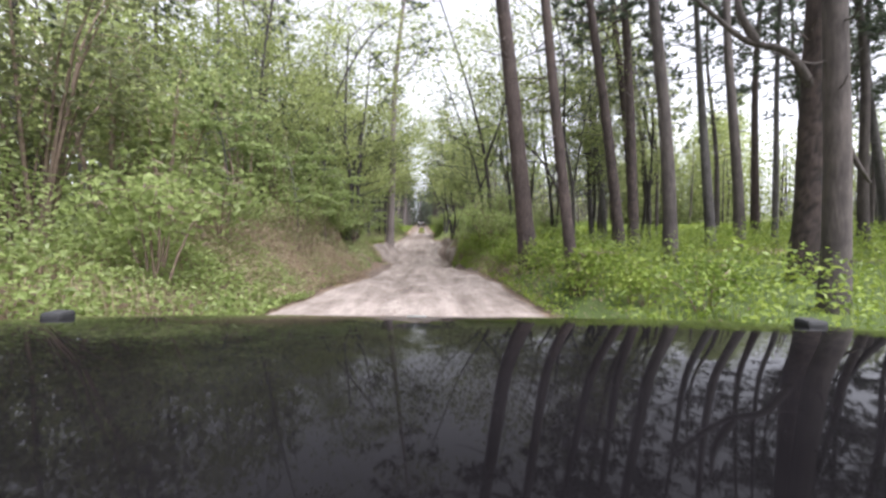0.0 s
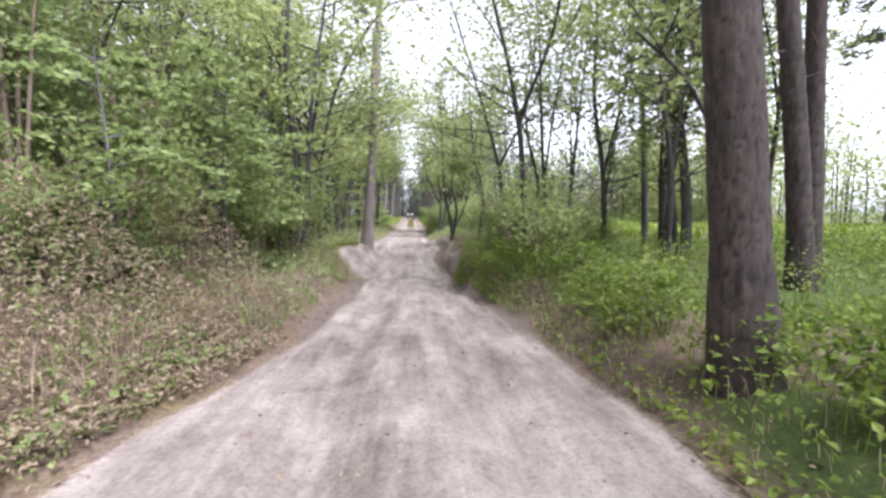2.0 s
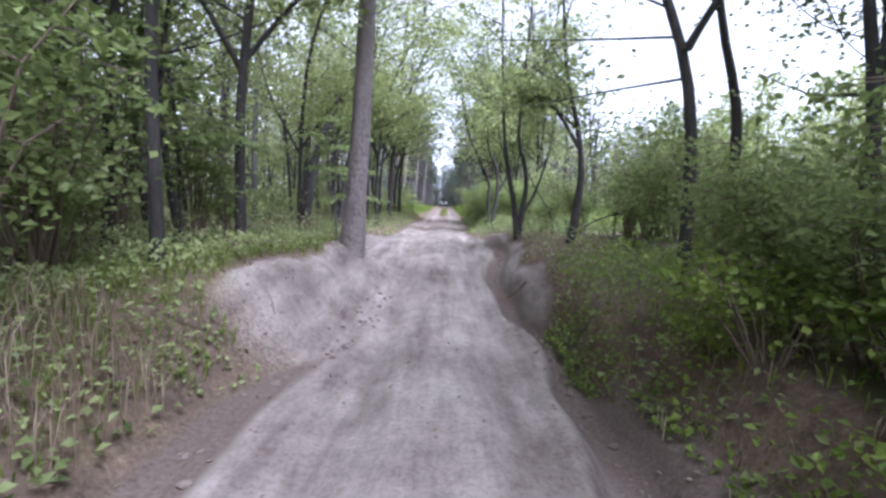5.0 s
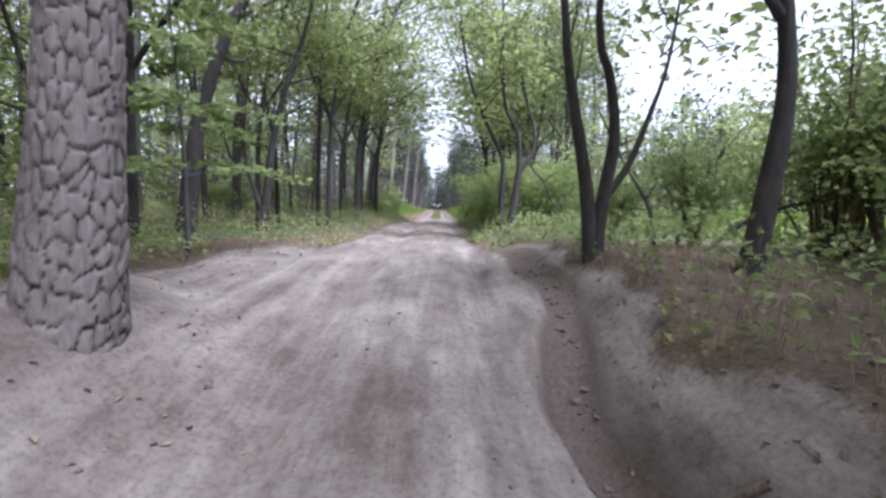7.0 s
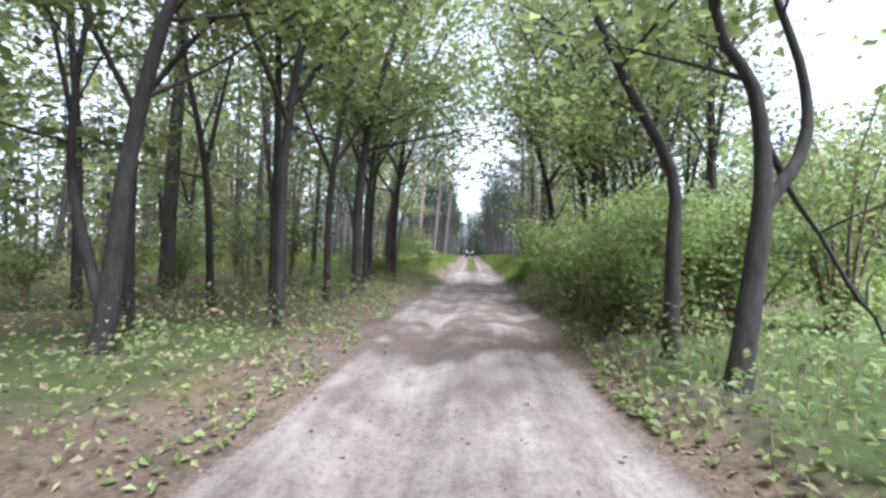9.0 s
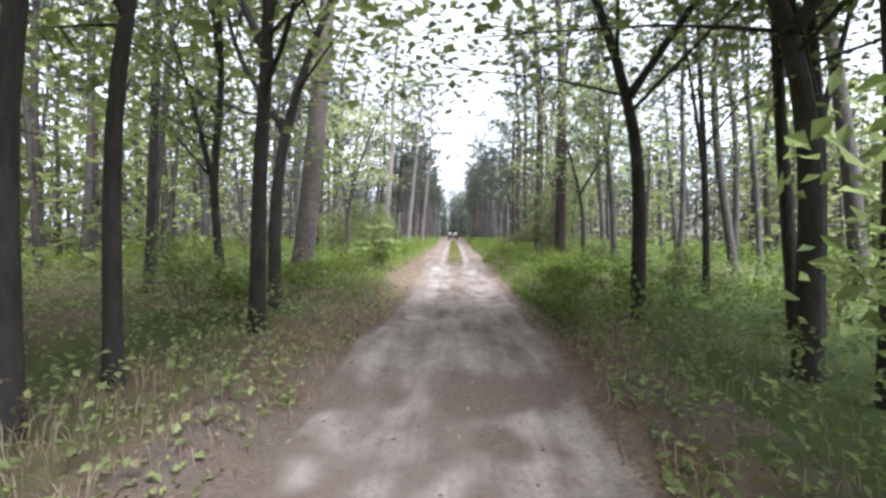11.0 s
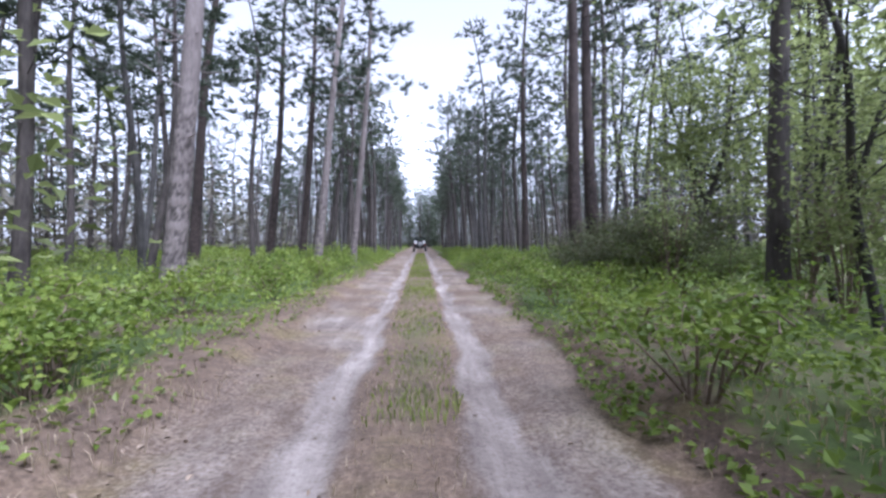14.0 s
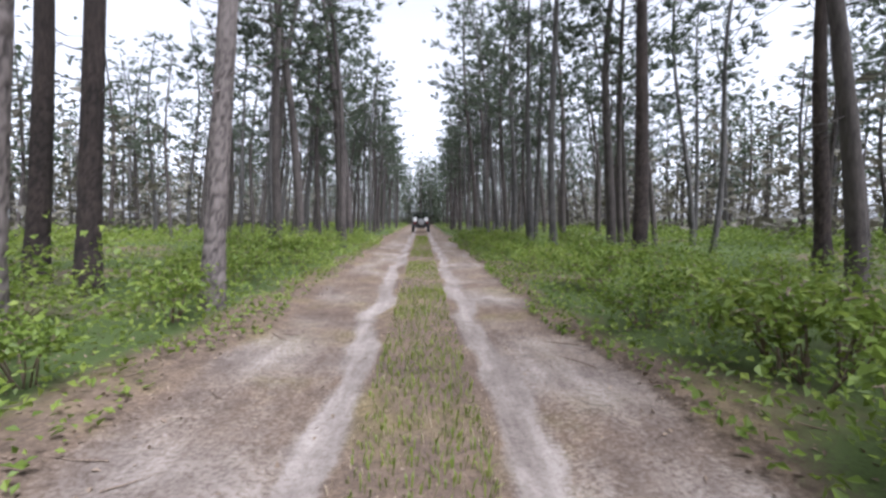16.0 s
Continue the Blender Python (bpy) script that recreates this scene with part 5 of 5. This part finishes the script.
        part("seat", block(s * 0.36 - 0.24, s * 0.36 + 0.24, -1.28, -1.16, 1.15, 1.68, 0.05), FABRIC, car, "dark seat back")
    wheel(car, 0.05, -2.78, 1.06, "spare_wheel", 90)
    return car


off_roader(-0.035, 0.10, PAINT_BLACK, "black off-road vehicle with glossy hood standing on the sand", -2.7, 1.9, 0.055)
lead = off_roader(-0.1, 124.0, PAINT_DARK, "dusty black off-road vehicle with white rear panels and spare wheel")
for s in (-1, 1):
    part("rear_panel", block(s * 0.56 - 0.17, s * 0.56 + 0.17, -2.665, -2.645, 1.12, 1.52, 0.01), PANEL_WHITE, lead, "white panel beside the spare wheel")
part("wheel_cover", ring_profile([(-0.02, 0.0), (-0.02, 0.30), (0.0, 0.34), (0.02, 0.34), (0.03, 0.30), (0.035, 0.0)]), COVER_GREY, lead, "round grey cover of the spare wheel", True).matrix_local = pose(0.05, -2.95, 1.06, 0, 0, 90)


# ---- dead wood ----
def stick(name, points, radius, label, category="branch", forks=3, seed=0, mat=None):
    """A fallen or hanging branch with side twigs, lying on what is under it."""
    r = np.random.RandomState(seed)
    p = spline([np.array(q, float) for q in points], 14)
    chunks = [tube(p, np.linspace(radius, radius * 0.3, 14) * r.uniform(0.85, 1.15, 14), 7)]
    for k in range(forks):
        i = r.randint(4, 12)
        d = unit(r, 1)[0]
        d[2] = abs(d[2]) * 0.6
        ln = r.uniform(0.3, 0.8)
        q = np.array([p[i], p[i] + d * ln * 0.5 + r.normal(0, 0.05, 3), p[i] + d * ln])
        chunks.append(tube(spline(q, 6), np.linspace(radius * 0.45, radius * 0.12, 6), 5))
    v, f = merge(chunks)
    return tagged(new(name, mesh_np(name, v, f, mat or BARK_DARK, True)), label, category)


def on_land(x, y, up=0.0):
    return (x, y, float(land(x, y)) + up)


stick("fallen_branch", [on_land(2.2, 34.0, 2.05), on_land(2.45, 34.05, 1.6), on_land(2.8, 34.2, 1.25), on_land(3.0, 34.1, 0.75), on_land(3.35, 34.3, 0.5), on_land(3.6, 34.4, 0.0)], 0.03, "dark broken branch leaning to the ground", forks=5, seed=1)
stick("fallen_branch", [on_land(3.6, 28.9, 0.05), on_land(4.5, 29.3, 0.5), on_land(5.6, 29.2, 0.75), on_land(6.8, 29.6, 0.4)], 0.035, "bare dark fallen branch in the brush", forks=6, seed=2)
for k, (x, y) in enumerate([(3.9, 30.2), (4.6, 30.8), (3.3, 29.6), (5.2, 30.0), (4.2, 31.4)]):
    r = np.random.RandomState(70 + k)
    a = r.uniform(-0.6, 0.6)
    stick("dead_sapling", [on_land(x, y, -0.05), on_land(x + a * 0.3, y, 0.6), on_land(x + a, y + 0.1, 1.2), on_land(x + 1.9 * a, y, 1.9)], 0.028, "bare dead sapling in the gully brush", "sapling", 5, 80 + k)
stick("fallen_log", [on_land(-3.6, 19.6, 0.06), on_land(-4.6, 19.3, 0.1), on_land(-5.8, 19.2, 0.09), on_land(-6.9, 19.3, 0.12)], 0.10, "mossy fallen log beside the bank", "log", 1, 90)
stick("fallen_branch", [on_land(1.5, 56.8, 0.02), on_land(1.9, 56.5, 0.03), on_land(2.4, 56.4, 0.03)], 0.018, "thin dry branch on the verge", forks=2, seed=91, mat=TWIG)
stick("exposed_root", [on_land(1.7, 25.3, 0.02), on_land(1.5, 25.5, 0.05), on_land(1.25, 25.6, 0.06), on_land(1.1, 25.9, 0.03)], 0.02, "bare root crossing the gully", "root", 2, 92, TWIG)

RUST = leaf_material("rusty_dead_leaves", (0.16, 0.085, 0.05), (0.30, 0.17, 0.11), (0.42, 0.27, 0.19), 0.4, 0.8)
dead_tree = thing("dead_sapling", pose(-7.9, 11.8, float(land(-7.9, 11.8)) - 0.05), "dead sapling with a spray of rusty brown leaves", "sapling")
r = np.random.RandomState(93)
line = spline([np.array(p) for p in ((0, 0, 0), (0.15, 0, 1.4), (0.3, 0, 2.5), (0.8, 0, 3.1), (1.7, 0.1, 3.0))], 16)
part_of("stem", mesh_np("stem", *tube(line, np.linspace(0.035, 0.008, 16), 6), TWIG, True), dead_tree)
at = line[r.randint(9, 16, 260)] + r.normal(0, 1, (260, 3)) * [0.3, 0.25, 0.12]
part_of("foliage", mesh_np("foliage", *leaf_quads(r, at, 0.12, 0.55), RUST), dead_tree, "rusty dead leaves")

r = np.random.RandomState(64)
x = np.concatenate([r.uniform(18, 60, 40000) * r.choice([-1, 1], 40000), r.uniform(-24, 24, 3500), r.uniform(-52, -24, 5000)])
y = np.concatenate([r.uniform(60, 230, 40000), r.uniform(185, 235, 3500), r.uniform(-5, 50, 5000)])
keep = ~((x > 0) & (y < 34 + 1.3 * x) & (y < 95))
x, y = x[keep], y[keep]
z = land(x, y) + 8.5 * r.uniform(0, 1, len(x)) ** 1.5
v, f = leaf_quads(r, np.stack([x, y, z], -1), 0.72, 0.6)
FAR_BRUSH = leaf_material("far_brush", (0.06, 0.053, 0.042), (0.115, 0.102, 0.078), (0.18, 0.165, 0.125), 0.3)
tagged(new("far_brush", mesh_np("far_brush", v, f, FAR_BRUSH)), "dull grey-green brush deep in the woods", "brush", kind="stuff")


# ---- leaf litter and twigs on the verges ----
def litter(name, label, n, x0, x1, y0, y1, size, mat, seed):
    r = np.random.RandomState(seed)
    side = r.choice([-1, 1], n)
    y = r.uniform(y0, y1, n)
    x = side * (x0 + (x1 - x0) * r.rand(n) ** 1.2)
    off = np.abs(x) - half_width(x, y)
    keep = off > 0.05 + 0.2 * r.normal(size=n)
    x, y = x[keep], y[keep]
    at = np.stack([x, y, land(x, y) + 0.012], -1)
    v, f = leaf_quads(r, at, size, 0.55, 0.35)
    return tagged(new(name, mesh_np(name, v, f, mat)), label, "leaf litter", kind="stuff")


DEAD = leaf_material("dead_leaves", (0.09, 0.065, 0.045), (0.19, 0.14, 0.10), (0.33, 0.26, 0.19), 0.1, 0.8)
litter("leaf_litter", "scattered dead brown leaves on the verge", 20000, 1.1, 4.2, -4, 100, 0.05, DEAD, 71)
r = np.random.RandomState(72)
chunks = []
for _ in range(420):
    y, side = r.uniform(0, 98), r.choice([-1, 1])
    x = side * (float(half_width(np.array([side * 1.0]), np.array([y]))[0]) + r.uniform(-0.1, 1.4))
    a, ln = r.uniform(0, 6.283), r.uniform(0.1, 0.45)
    p, q = np.array(on_land(x, y, 0.008)), np.array(on_land(x + math.cos(a) * ln, y + math.sin(a) * ln, 0.012))
    chunks.append(tube([p, (p + q) / 2 + r.normal(0, 0.015, 3) * [1, 1, 0.3], q], [0.006, 0.005, 0.002], 4))
v, f = merge(chunks)
tagged(new("twigs", mesh_np("twigs", v, f, TWIG, True)), "small dry twigs strewn along the verge", "twigs", kind="stuff")

# ---- clods of earth along the gully and the broken road edge ----
CLOD = plain_material("damp_earth_clods", (0.135, 0.105, 0.088), 0.95, 0.0, 0.5, 14.0, 0.0, 0.15)


def lumps(name, label, spots, seed, low, high, mat):
    """Irregular small lumps, half sunk in the sand."""
    r = np.random.RandomState(seed)
    base = np.array([(0, 0, 1)] + [(math.cos(a), math.sin(a), 0.45) for a in np.arange(5) * 1.2566] + [(math.cos(a), math.sin(a), -0.45) for a in np.arange(5) * 1.2566 + 0.628])
    faces = [(0, 1 + k, 1 + (k + 1) % 5) for k in range(5)] + [(1 + k, 6 + k, 1 + (k + 1) % 5) for k in range(5)] + [(6 + k, 6 + (k + 1) % 5, 1 + (k + 1) % 5) for k in range(5)]
    chunks = []
    for x, y in spots:
        size = r.uniform(low, high) * r.uniform(0.4, 1.0)
        v = base * r.uniform(0.6, 1.25, (len(base), 1)) * size * [1.2, 1.0, 0.7]
        a = r.uniform(0, 6.283)
        v = np.stack([v[:, 0] * math.cos(a) - v[:, 1] * math.sin(a), v[:, 0] * math.sin(a) + v[:, 1] * math.cos(a), v[:, 2]], -1)
        chunks.append((v + [x, y, float(land(x, y)) + size * 0.15], faces))
    v, f = merge(chunks)
    return tagged(new(name, mesh_np(name, v, f, mat)), label, "earth clods", kind="stuff")


r = np.random.RandomState(73)
y = r.uniform(16, 29.5, 300)
x = gully(y) + r.normal(0, 0.14, 300)
spots = list(zip(x, y))
y = r.uniform(13, 25, 130)
spots += list(zip(-np.interp(y, HALF_Y, HALF_L) + r.normal(0, 0.12, 130), y))
lumps("clods", "dark clods of damp earth along the washed-out edge", spots, 74, 0.012, 0.05, CLOD)
y = r.uniform(1.7, 60, 700)
lumps("crumbs", "small crumbs of sandy earth on the track", list(zip(r.uniform(-1.7, 1.6, 700), y)), 75, 0.006, 0.02, CLOD)
r = np.random.RandomState(76)
y = r.uniform(2, 100, 1500)
x = r.normal(0, 1.1, 1500)
v, f = leaf_quads(r, np.stack([x, y, land(x, y) + 0.008], -1), 0.045, 0.5, 0.3)
tagged(new("fallen_leaves", mesh_np("fallen_leaves", v, f, DEAD)), "a few dry leaves blown onto the track", "leaf litter", kind="stuff")
